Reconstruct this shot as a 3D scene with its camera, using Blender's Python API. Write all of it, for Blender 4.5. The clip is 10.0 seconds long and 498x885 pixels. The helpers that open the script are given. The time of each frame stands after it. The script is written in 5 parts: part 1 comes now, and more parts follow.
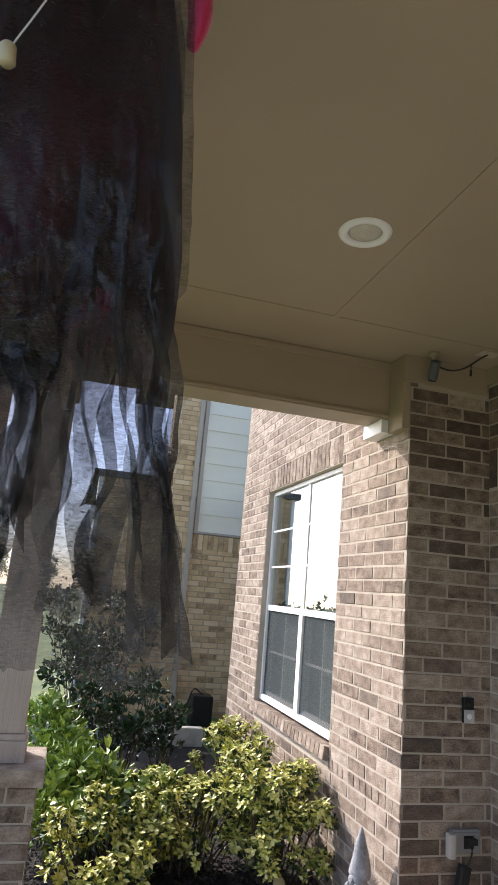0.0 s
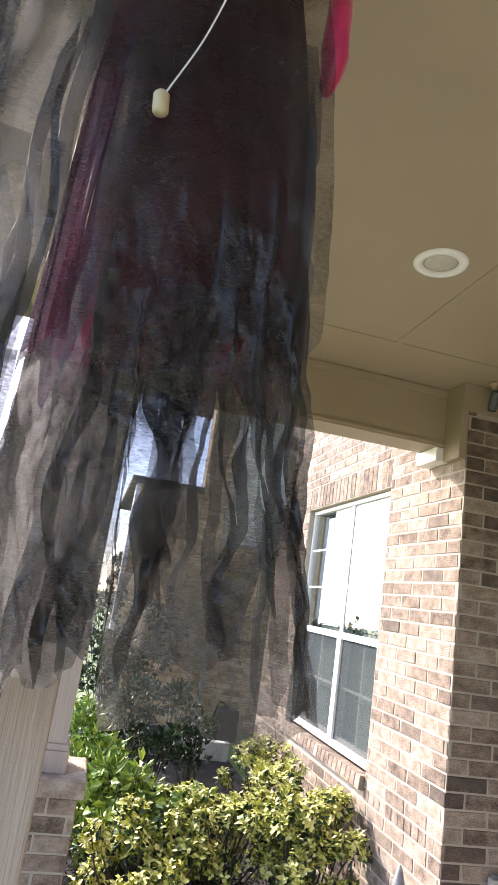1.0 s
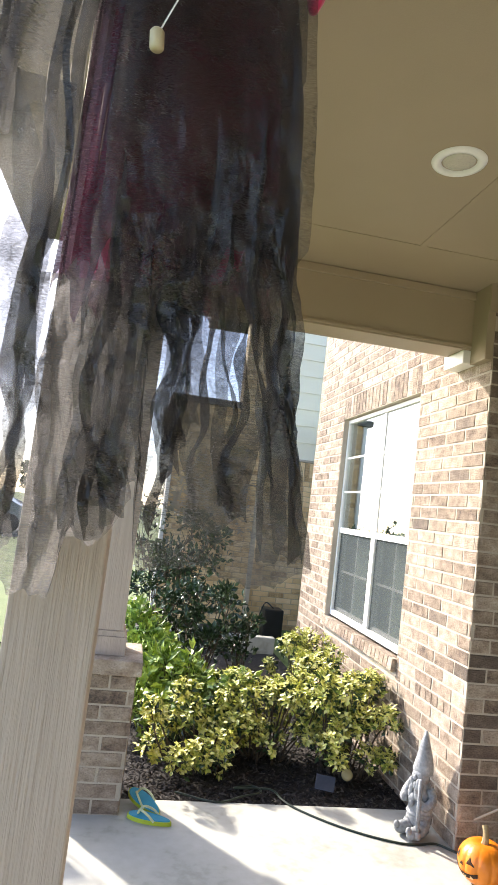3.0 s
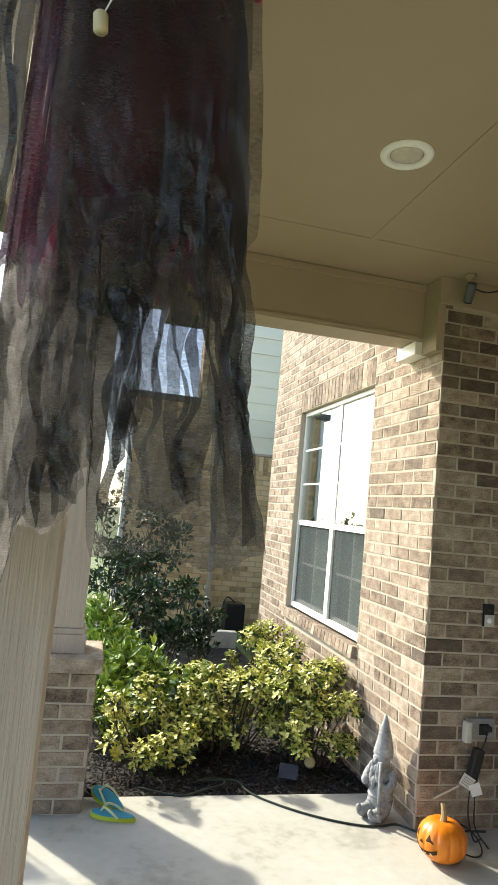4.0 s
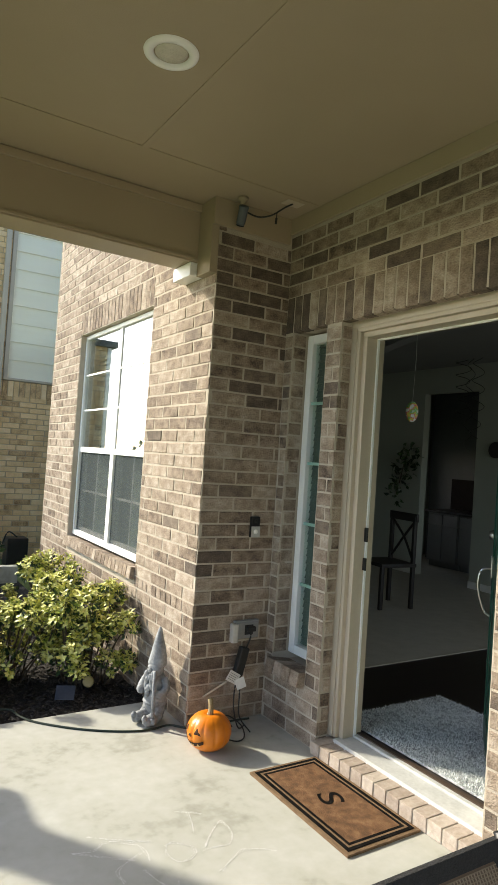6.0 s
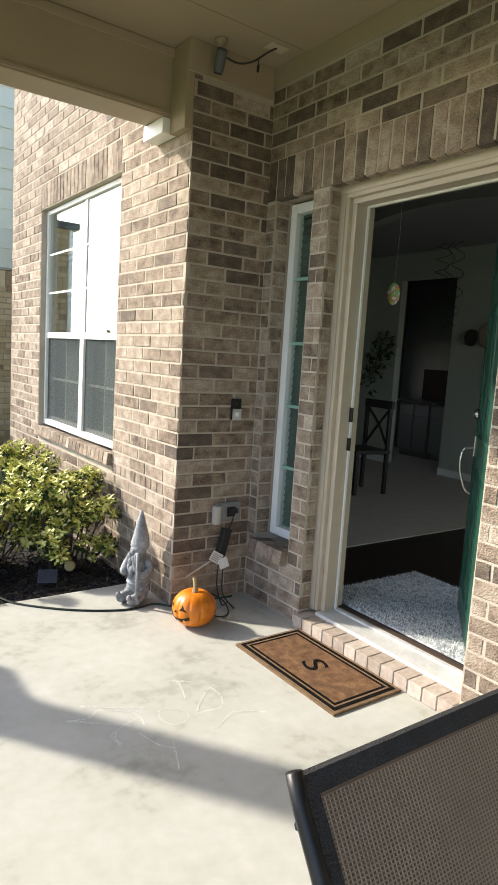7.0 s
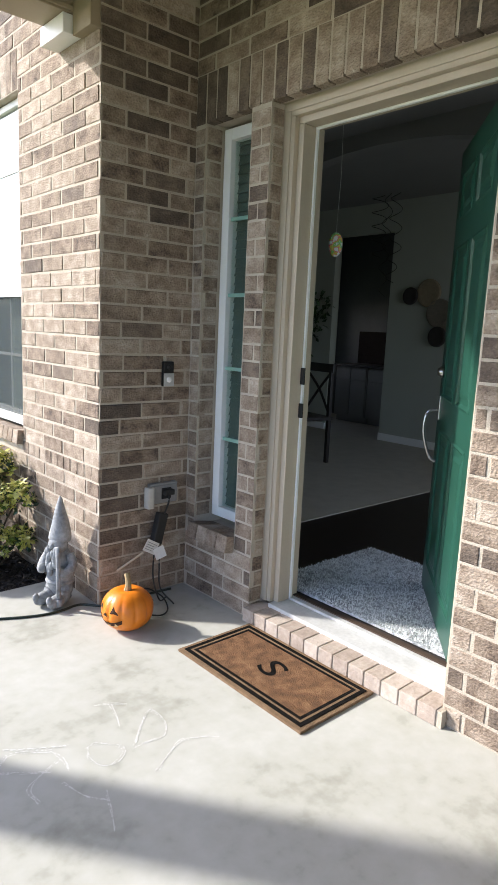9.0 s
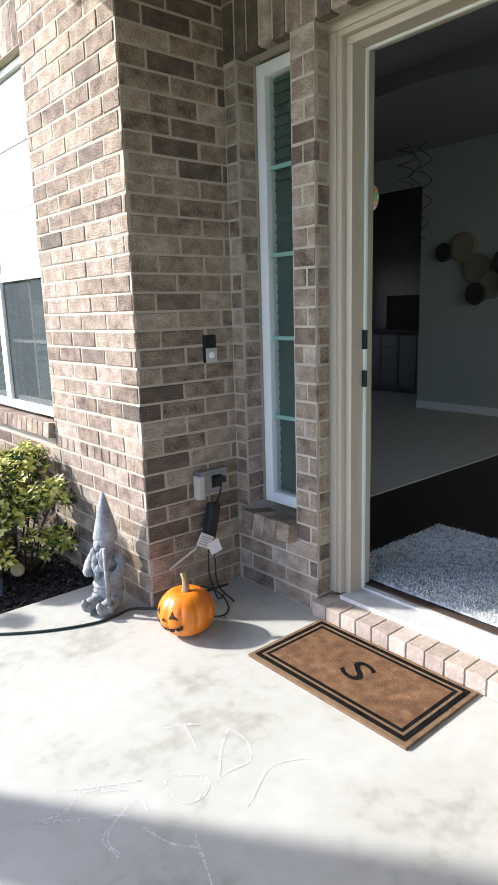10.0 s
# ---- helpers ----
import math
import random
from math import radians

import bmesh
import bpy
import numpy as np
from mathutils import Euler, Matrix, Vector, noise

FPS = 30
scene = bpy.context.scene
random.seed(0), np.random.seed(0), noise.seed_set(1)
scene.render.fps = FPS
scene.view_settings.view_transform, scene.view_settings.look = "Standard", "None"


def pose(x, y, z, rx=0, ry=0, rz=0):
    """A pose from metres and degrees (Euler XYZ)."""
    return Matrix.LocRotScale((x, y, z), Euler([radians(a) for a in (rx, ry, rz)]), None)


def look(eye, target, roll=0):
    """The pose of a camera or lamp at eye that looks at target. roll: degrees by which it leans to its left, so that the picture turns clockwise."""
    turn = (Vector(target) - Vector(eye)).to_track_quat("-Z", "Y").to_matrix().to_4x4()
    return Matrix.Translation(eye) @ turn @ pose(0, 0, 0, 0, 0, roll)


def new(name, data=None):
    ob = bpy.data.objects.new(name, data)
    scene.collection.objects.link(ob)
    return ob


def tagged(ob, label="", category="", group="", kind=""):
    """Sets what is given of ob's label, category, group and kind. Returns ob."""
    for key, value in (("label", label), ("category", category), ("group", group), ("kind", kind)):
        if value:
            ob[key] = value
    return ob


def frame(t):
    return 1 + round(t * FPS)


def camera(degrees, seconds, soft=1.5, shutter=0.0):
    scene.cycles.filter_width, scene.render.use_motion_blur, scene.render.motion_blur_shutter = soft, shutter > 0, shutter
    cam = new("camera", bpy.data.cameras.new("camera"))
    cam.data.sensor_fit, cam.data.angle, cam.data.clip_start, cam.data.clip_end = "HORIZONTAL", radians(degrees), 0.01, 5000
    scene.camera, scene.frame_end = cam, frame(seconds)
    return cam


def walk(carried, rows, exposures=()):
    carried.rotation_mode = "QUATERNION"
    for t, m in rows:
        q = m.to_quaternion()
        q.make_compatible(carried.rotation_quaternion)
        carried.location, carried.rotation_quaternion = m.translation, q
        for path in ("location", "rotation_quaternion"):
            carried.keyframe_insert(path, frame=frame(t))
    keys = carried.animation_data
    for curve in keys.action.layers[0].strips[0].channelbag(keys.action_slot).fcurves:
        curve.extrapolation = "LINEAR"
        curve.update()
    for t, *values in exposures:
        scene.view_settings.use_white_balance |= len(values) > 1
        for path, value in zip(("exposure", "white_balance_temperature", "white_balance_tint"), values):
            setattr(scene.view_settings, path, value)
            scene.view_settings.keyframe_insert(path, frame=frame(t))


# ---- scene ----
cam = camera(42.9, 10.0)
PATH = [
    (0, (0.267, 0.39, 1.692), (0.773, 2.269, 2.156), 4.9),
    (0.5, (0.183, 0.428, 1.701), (0.676, 2.301, 2.198), 6.1),
    (1, (0.127, 0.426, 1.737), (0.539, 2.322, 2.22), 8.5),
    (1.5, (0.132, 0.348, 1.71), (0.415, 2.284, 2.126), 12.3),
    (2, (0.138, 0.288, 1.697), (0.397, 2.247, 2.006), 8.7),
    (3.5, (0.165, 0.258, 1.671), (0.527, 2.215, 1.869), 5.9),
    (4, (0.169, 0.252, 1.663), (0.626, 2.188, 1.873), 5.3),
    (4.5, (0.209, 0.243, 1.663), (0.81, 2.142, 1.844), 4.5),
    (5, (0.254, 0.225, 1.631), (1.019, 2.064, 1.813), 4.2),
    (5.5, (0.297, 0.218, 1.623), (1.282, 1.953, 1.771), 4.8),
    (7, (0.312, 0.388, 1.493), (1.464, 2.001, 1.231), 3.6),
    (7.5, (0.307, 0.493, 1.436), (1.499, 2.045, 1.025), 2.4),
    (8, (0.397, 0.585, 1.418), (1.529, 2.194, 1.06), 2.2),
    (8.5, (0.543, 0.69, 1.43), (1.687, 2.272, 0.997), 1.7),
    (9, (0.586, 0.821, 1.419), (1.905, 2.285, 1.074), 2.6),
    (9.5, (0.616, 1.017, 1.387), (2.01, 2.39, 0.972), -0.4),
    (10, (0.672, 1.175, 1.358), (1.936, 2.67, 0.947), -1.7),
]
EXPOSURES = [
    (0.0, 1.62, 6450, 17), (0.5, 1.72, 6500, 17), (1.0, 2.37, 6550, 18), (1.5, 2.67, 6650, 17), (2.0, 2.68, 6750, 16), (3.5, 2.17, 6900, 8),
    (4.5, 1.87, 7250, 2), (5.5, 1.66, 7200, 3), (7.0, 1.86, 6850, 8), (8.5, 1.86, 6400, 11), (9.0, 1.92, 6250, 11), (9.5, 2.10, 6200, 11), (10.0, 2.08, 6100, 12),
]
walk(cam, [(t, look(eye, target, roll)) for t, eye, target, roll in PATH], EXPOSURES)

# world, sun and exposure
SUN_TO = Vector((-0.60, 0.80, 0.0)).normalized() * math.cos(radians(32)) + Vector((0, 0, math.sin(radians(32))))
world = bpy.data.worlds.new("sky")
scene.world = world
world.use_nodes = True
sky = world.node_tree.nodes.new("ShaderNodeTexSky")
sky.sky_type, sky.sun_disc = "NISHITA", False
sky.sun_elevation, sky.sun_rotation = radians(32), math.atan2(-0.60, 0.80)
sky.dust_density, sky.air_density = 1.0, 0.6
background = world.node_tree.nodes["Background"]
background.inputs["Strength"].default_value = 0.15
world.node_tree.links.new(sky.outputs["Color"], background.inputs["Color"])
sun = new("sun", bpy.data.lights.new("sun", "SUN"))
sun.data.energy, sun.data.angle, sun.data.color = 2.1, radians(1.8), (1.0, 0.94, 0.85)
sun.matrix_world = look(SUN_TO * 20, (0, 0, 0))


# ---- materials ----
def mat(name, stops, scale=8.0, rough=0.7, metal=0.0, bump=0.15, bscale=60.0, stretch=(1, 1, 1), mode="noise", rand=0.0, spec=0.5, detail=6.0, sheen=0.0):
    """A surface: two scales of noise through a colour ramp, per-piece variation and a fine relief."""
    m = bpy.data.materials.new(name)
    m.use_nodes = True
    nt = m.node_tree
    N, L = nt.nodes, nt.links
    b = N["Principled BSDF"]
    co = N.new("ShaderNodeTexCoord")
    mp = N.new("ShaderNodeMapping")
    mp.inputs["Scale"].default_value = stretch
    geo = N.new("ShaderNodeNewGeometry")
    L.new(geo.outputs["Position"] if mode == "world" else co.outputs["Object"], mp.inputs["Vector"])
    big = N.new("ShaderNodeTexNoise")
    big.inputs["Scale"].default_value, big.inputs["Detail"].default_value = scale, detail
    L.new(mp.outputs["Vector"], big.inputs["Vector"])
    fine = N.new("ShaderNodeTexNoise")
    fine.inputs["Scale"].default_value, fine.inputs["Detail"].default_value = bscale, 4.0
    L.new(mp.outputs["Vector"], fine.inputs["Vector"])
    mix = N.new("ShaderNodeMath")
    mix.operation = "MULTIPLY_ADD"
    mix.inputs[1].default_value = 0.35
    L.new(fine.outputs["Fac"], mix.inputs[0])
    sc = N.new("ShaderNodeMath")
    sc.operation = "MULTIPLY"
    sc.inputs[1].default_value = 0.65
    L.new(big.outputs["Fac"], sc.inputs[0])
    L.new(sc.outputs[0], mix.inputs[2])
    fac = mix.outputs[0]
    if rand:
        inf = N.new("ShaderNodeObjectInfo")
        add = N.new("ShaderNodeMath")
        L.new(inf.outputs["Random"], add.inputs[0])
        L.new(geo.outputs["Random Per Island"], add.inputs[1])
        fr = N.new("ShaderNodeMath")
        fr.operation = "FRACT"
        L.new(add.outputs[0], fr.inputs[0])
        spread = N.new("ShaderNodeMath")
        spread.operation = "MULTIPLY_ADD"
        spread.inputs[1].default_value, spread.inputs[2].default_value = rand, -rand / 2
        L.new(fr.outputs[0], spread.inputs[0])
        tot = N.new("ShaderNodeMath")
        L.new(fac, tot.inputs[0])
        L.new(spread.outputs[0], tot.inputs[1])
        fac = tot.outputs[0]
    ramp = N.new("ShaderNodeValToRGB")
    el = ramp.color_ramp.elements
    el[0].position, el[0].color = stops[0][0], (*stops[0][1], 1)
    el[1].position, el[1].color = stops[-1][0], (*stops[-1][1], 1)
    for p, c in stops[1:-1]:
        e = el.new(p)
        e.color = (*c, 1)
    L.new(fac, ramp.inputs["Fac"])
    L.new(ramp.outputs["Color"], b.inputs["Base Color"])
    b.inputs["Roughness"].default_value, b.inputs["Metallic"].default_value = rough, metal
    b.inputs["Specular IOR Level"].default_value = spec
    if sheen:
        b.inputs["Sheen Weight"].default_value = sheen
    if bump:
        bm_ = N.new("ShaderNodeBump")
        bm_.inputs["Strength"].default_value, bm_.inputs["Distance"].default_value = bump, 0.01
        L.new(fine.outputs["Fac"], bm_.inputs["Height"])
        L.new(bm_.outputs["Normal"], b.inputs["Normal"])
    return m


def glass(name, tint=(0.9, 0.95, 0.93), base=0.04):
    """Clear pane: straight through, with a gloss that grows towards grazing angles."""
    m = bpy.data.materials.new(name)
    m.use_nodes = True
    N, L = m.node_tree.nodes, m.node_tree.links
    tr, gl, lw, mx = N.new("ShaderNodeBsdfTransparent"), N.new("ShaderNodeBsdfGlossy"), N.new("ShaderNodeLayerWeight"), N.new("ShaderNodeMixShader")
    tr.inputs["Color"].default_value = (*tint, 1)
    gl.inputs["Roughness"].default_value = 0.01
    lw.inputs["Blend"].default_value = 0.5
    pw, ma = N.new("ShaderNodeMath"), N.new("ShaderNodeMath")
    pw.operation, ma.operation = "POWER", "MULTIPLY_ADD"
    pw.inputs[1].default_value = 5.0
    ma.inputs[1].default_value, ma.inputs[2].default_value = 1 - base, base
    L.new(lw.outputs["Facing"], pw.inputs[0])
    L.new(pw.outputs[0], ma.inputs[0])
    L.new(ma.outputs[0], mx.inputs[0])
    L.new(tr.outputs[0], mx.inputs[1])
    L.new(gl.outputs[0], mx.inputs[2])
    L.new(mx.outputs[0], N["Material Output"].inputs["Surface"])
    return m


def net(name, colour, cover):
    """A fine even mesh, too close to tell its wires apart."""
    m = bpy.data.materials.new(name)
    m.use_nodes = True
    N, L = m.node_tree.nodes, m.node_tree.links
    dif, tr, mx = N.new("ShaderNodeBsdfDiffuse"), N.new("ShaderNodeBsdfTransparent"), N.new("ShaderNodeMixShader")
    dif.inputs["Color"].default_value, mx.inputs[0].default_value = (*colour, 1), cover
    L.new(tr.outputs[0], mx.inputs[1])
    L.new(dif.outputs[0], mx.inputs[2])
    L.new(mx.outputs[0], N["Material Output"].inputs["Surface"])
    return m


def gauze(name, colour, light, cover, creases=0.24):
    """Thin woven cloth: light comes through both as tint and between the threads."""
    m = bpy.data.materials.new(name)
    m.use_nodes = True
    N, L = m.node_tree.nodes, m.node_tree.links
    co = N.new("ShaderNodeTexCoord")
    cloud = N.new("ShaderNodeTexNoise")
    cloud.inputs["Scale"].default_value, cloud.inputs["Detail"].default_value = 7.0, 8.0
    mp = N.new("ShaderNodeMapping")
    mp.inputs["Scale"].default_value = (60, 60, 260)
    thread = N.new("ShaderNodeTexNoise")
    thread.inputs["Scale"].default_value, thread.inputs["Detail"].default_value = 2.0, 3.0
    L.new(co.outputs["Object"], cloud.inputs["Vector"])
    L.new(co.outputs["Object"], mp.inputs["Vector"])
    L.new(mp.outputs["Vector"], thread.inputs["Vector"])
    both = N.new("ShaderNodeMath")
    both.operation = "MULTIPLY_ADD"
    both.inputs[1].default_value, both.inputs[2].default_value = 0.9, 0.0
    L.new(cloud.outputs["Fac"], both.inputs[0])
    plus = N.new("ShaderNodeMath")
    plus.operation = "MULTIPLY_ADD"
    plus.inputs[1].default_value = 0.5
    L.new(thread.outputs["Fac"], plus.inputs[0])
    L.new(both.outputs[0], plus.inputs[2])
    warp = N.new("ShaderNodeVectorMath")
    warp.operation = "MULTIPLY_ADD"
    warp.inputs[1].default_value = (0.22, 0.22, 0.22)
    L.new(cloud.outputs["Color"], warp.inputs[0])
    L.new(co.outputs["Object"], warp.inputs[2])
    flat = N.new("ShaderNodeMapping")
    flat.inputs["Scale"].default_value = (1.0, 1.0, 0.55)
    L.new(warp.outputs[0], flat.inputs["Vector"])
    cell = N.new("ShaderNodeTexVoronoi")
    cell.feature = "DISTANCE_TO_EDGE"
    cell.inputs["Scale"].default_value = 13.0
    L.new(flat.outputs["Vector"], cell.inputs["Vector"])
    line = N.new("ShaderNodeMapRange")
    line.inputs["From Min"].default_value, line.inputs["From Max"].default_value = 0.0, 0.055
    line.inputs["To Min"].default_value, line.inputs["To Max"].default_value = creases, 0.0
    L.new(cell.outputs["Distance"], line.inputs["Value"])
    rng = N.new("ShaderNodeMapRange")
    rng.inputs["From Min"].default_value, rng.inputs["From Max"].default_value = 0.45, 0.95
    rng.inputs["To Min"].default_value, rng.inputs["To Max"].default_value = cover - 0.27, min(1.0, cover + 0.27)
    L.new(plus.outputs[0], rng.inputs["Value"])
    dif, tl, ms, tr, mx = N.new("ShaderNodeBsdfDiffuse"), N.new("ShaderNodeBsdfTranslucent"), N.new("ShaderNodeMixShader"), N.new("ShaderNodeBsdfTransparent"), N.new("ShaderNodeMixShader")
    gl, mg = N.new("ShaderNodeBsdfGlossy"), N.new("ShaderNodeMixShader")
    gl.inputs["Roughness"].default_value = 0.32
    gl.inputs["Color"].default_value = (0.34, 0.32, 0.29, 1)
    mg.inputs[0].default_value = 0.10
    ridge = N.new("ShaderNodeTexNoise")
    ridge.noise_type = "RIDGED_MULTIFRACTAL"
    ridge.inputs["Scale"].default_value, ridge.inputs["Detail"].default_value = 22.0, 5.0
    L.new(flat.outputs["Vector"], ridge.inputs["Vector"])
    wrinkle = N.new("ShaderNodeBump")
    wrinkle.inputs["Strength"].default_value, wrinkle.inputs["Distance"].default_value = 0.7, 0.008
    L.new(ridge.outputs["Fac"], wrinkle.inputs["Height"])
    for shader in (dif, tl, gl):
        L.new(wrinkle.outputs["Normal"], shader.inputs["Normal"])
    dif.inputs["Color"].default_value, tl.inputs["Color"].default_value = (*colour, 1), (*light, 1)
    ms.inputs[0].default_value = 0.45
    L.new(dif.outputs[0], ms.inputs[1])
    L.new(tl.outputs[0], ms.inputs[2])
    L.new(ms.outputs[0], mg.inputs[1])
    L.new(gl.outputs[0], mg.inputs[2])
    total = N.new("ShaderNodeMath")
    total.use_clamp = True
    L.new(rng.outputs[0], total.inputs[0])
    L.new(line.outputs[0], total.inputs[1])
    L.new(total.outputs[0], mx.inputs[0])
    L.new(tr.outputs[0], mx.inputs[1])
    L.new(mg.outputs[0], mx.inputs[2])
    L.new(mx.outputs[0], N["Material Output"].inputs["Surface"])
    return m


BRICK_TONES = [(0.24, (0.068, 0.050, 0.040)), (0.33, (0.15, 0.108, 0.079)), (0.42, (0.22, 0.165, 0.122)), (0.52, (0.29, 0.226, 0.170)), (0.62, (0.37, 0.299, 0.233)), (0.78, (0.51, 0.436, 0.36))]
BRICK = mat("brick", BRICK_TONES, scale=15, rough=0.92, bump=0.9, bscale=100, rand=0.25, stretch=(0.9, 0.9, 1.2), mode="world", detail=9)
BRICK_DARK = mat("dark and shaded brick", [(0.25, (0.052, 0.040, 0.033)), (0.5, (0.13, 0.097, 0.073)), (0.75, (0.24, 0.184, 0.139))], scale=15, rough=0.88, bump=0.9, bscale=95, rand=0.22, stretch=(0.9, 0.9, 1.3), mode="world", detail=9)
BRICK_FAR = mat("buff brick", [(0.1, (0.27, 0.17, 0.085)), (0.3, (0.57, 0.385, 0.20)), (0.6, (0.73, 0.515, 0.275)), (0.9, (0.81, 0.62, 0.385))], scale=9, rough=0.9, bump=0.4, bscale=50, rand=0.6, mode="world")
# paler brick copy for the step, with its sunlight put into the colour
BRICK_STEP = mat("sunlit step brick", [(0.1, (0.26, 0.20, 0.16)), (0.5, (0.41, 0.34, 0.285)), (0.9, (0.55, 0.48, 0.42))], scale=25, rough=0.9, bump=0.5, bscale=70, rand=0.4, mode="world")
MORTAR = mat("mortar", [(0.25, (0.37, 0.315, 0.25)), (0.75, (0.51, 0.45, 0.365))], scale=10, rough=0.95, bump=0.5, bscale=150)
TAUPE = mat("taupe paint", [(0.3, (0.325, 0.262, 0.18)), (0.7, (0.36, 0.293, 0.204))], scale=2, rough=0.6, bump=0.08, bscale=220)
TRIM = mat("beige trim paint", [(0.3, (0.44, 0.375, 0.285)), (0.7, (0.49, 0.42, 0.325))], scale=3, rough=0.5, bump=0.06, bscale=90)
POST = mat("rough sawn column paint", [(0.3, (0.40, 0.325, 0.27)), (0.7, (0.50, 0.415, 0.35))], scale=16, rough=0.7, bump=0.5, bscale=60, stretch=(3.0, 3.0, 0.12))
CONCRETE = mat("porch concrete", [(0.30, (0.27, 0.267, 0.225)), (0.40, (0.345, 0.343, 0.298)), (0.46, (0.405, 0.402, 0.357)), (0.54, (0.43, 0.428, 0.388)), (0.62, (0.455, 0.453, 0.417)), (0.70, (0.49, 0.487, 0.452))], scale=2.4, rough=0.75, bump=0.05, bscale=17, mode="world", detail=9)
WHITE = mat("white vinyl", [(0.3, (0.78, 0.78, 0.76)), (0.7, (0.84, 0.84, 0.82))], scale=3, rough=0.4, bump=0.02)
SIDING = mat("pale siding paint", [(0.3, (0.86, 0.79, 0.61)), (0.7, (0.90, 0.84, 0.66))], scale=2, rough=0.6, bump=0.1, bscale=40, stretch=(1, 1, 6))
GREEN = mat("green door paint", [(0.3, (0.014, 0.062, 0.042)), (0.7, (0.018, 0.075, 0.052))], scale=2, rough=0.33, bump=0.03, bscale=90)
GLASS = glass("window glass", base=0.035)
GLASS_COATED = glass("coated window glass", base=0.42)
THRESHOLD = mat("weathered white metal", [(0.3, (0.42, 0.42, 0.41)), (0.6, (0.58, 0.58, 0.57)), (0.8, (0.66, 0.66, 0.65))], scale=9, rough=0.45, bump=0.1, bscale=60)
SCREEN = mat("dark insect screen", [(0.3, (0.06, 0.07, 0.075)), (0.7, (0.09, 0.10, 0.105))], scale=4, rough=0.6, bump=0.05, bscale=300)
BLIND = mat("blind slat", [(0.3, (0.19, 0.225, 0.205)), (0.7, (0.24, 0.275, 0.255))], scale=5, rough=0.6)
SCREEN_NET = net("insect screen net", (0.07, 0.082, 0.084), 0.6)
DARK = mat("dark metal", [(0.3, (0.012, 0.012, 0.013)), (0.7, (0.022, 0.022, 0.024))], scale=8, rough=0.4, metal=0.3, bump=0.03)
BLACK = mat("black rubber", [(0.3, (0.008, 0.008, 0.008)), (0.7, (0.016, 0.016, 0.016))], scale=10, rough=0.55)
STEEL = mat("brushed nickel", [(0.3, (0.45, 0.44, 0.42)), (0.7, (0.55, 0.54, 0.52))], scale=20, rough=0.3, metal=1.0)
SILVER = mat("silver plastic", [(0.3, (0.5, 0.5, 0.5)), (0.7, (0.56, 0.56, 0.55))], scale=20, rough=0.35, metal=0.4)
SOIL = mat("black mulch", [(0.3, (0.008, 0.006, 0.005)), (0.7, (0.03, 0.024, 0.02))], scale=30, rough=0.95, bump=1.0, bscale=60)
CHIP = mat("mulch chip", [(0.2, (0.01, 0.008, 0.007)), (0.6, (0.035, 0.028, 0.024)), (0.9, (0.09, 0.08, 0.072))], scale=20, rough=0.9, rand=0.6)
GRASS = mat("lawn", [(0.25, (0.05, 0.085, 0.02)), (0.5, (0.12, 0.16, 0.045)), (0.8, (0.22, 0.24, 0.09))], scale=1.2, rough=0.9, bump=0.8, bscale=40, mode="world")
LEAF_Y = mat("variegated leaf", [(0.15, (0.06, 0.12, 0.015)), (0.30, (0.28, 0.33, 0.04)), (0.46, (0.60, 0.58, 0.12)), (0.85, (0.80, 0.77, 0.33))], scale=40, rough=0.45, rand=0.6, bump=0.1)
LEAF_G = mat("green leaf", [(0.15, (0.06, 0.12, 0.018)), (0.5, (0.21, 0.31, 0.05)), (0.9, (0.46, 0.55, 0.11))], scale=30, rough=0.4, rand=0.7, bump=0.1)
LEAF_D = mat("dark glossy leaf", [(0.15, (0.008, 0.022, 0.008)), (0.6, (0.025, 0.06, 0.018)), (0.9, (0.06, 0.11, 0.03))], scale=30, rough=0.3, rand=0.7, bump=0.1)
STEM = mat("woody stem", [(0.3, (0.05, 0.035, 0.022)), (0.7, (0.1, 0.075, 0.05))], scale=30, rough=0.9)
GNOME = mat("weathered grey cast stone", [(0.25, (0.10, 0.105, 0.112)), (0.5, (0.25, 0.26, 0.27)), (0.75, (0.42, 0.435, 0.45))], scale=14, rough=0.75, bump=0.4, bscale=60)
PUMPKIN = mat("orange pumpkin shell", [(0.25, (0.62, 0.15, 0.006)), (0.75, (0.78, 0.24, 0.014))], scale=9, rough=0.35, bump=0.08, bscale=40)
PSTEM = mat("dry pumpkin stem", [(0.3, (0.24, 0.17, 0.08)), (0.7, (0.38, 0.29, 0.15))], scale=30, rough=0.8)
CARVE = mat("dark hollow shade", [(0.3, (0.02, 0.008, 0.002)), (0.7, (0.05, 0.018, 0.004))], scale=10, rough=0.9)
TOOTH = mat("pale carved rim", [(0.3, (0.62, 0.36, 0.14)), (0.7, (0.75, 0.5, 0.24))], scale=20, rough=0.6)
COIR = mat("brown coir pile", [(0.3, (0.075, 0.034, 0.013)), (0.5, (0.17, 0.083, 0.034)), (0.7, (0.30, 0.165, 0.08))], scale=22, rough=1.0, bump=1.0, bscale=260, mode="world")
COIR_EDGE = mat("pale coir edge", [(0.25, (0.13, 0.075, 0.038)), (0.8, (0.31, 0.20, 0.11))], scale=30, rough=1.0, bump=1.0, bscale=260, mode="world")
COIR_BLACK = mat("black flocked coir", [(0.3, (0.006, 0.006, 0.006)), (0.7, (0.022, 0.02, 0.018))], scale=20, rough=1.0, bump=0.8, bscale=260, spec=0.0)
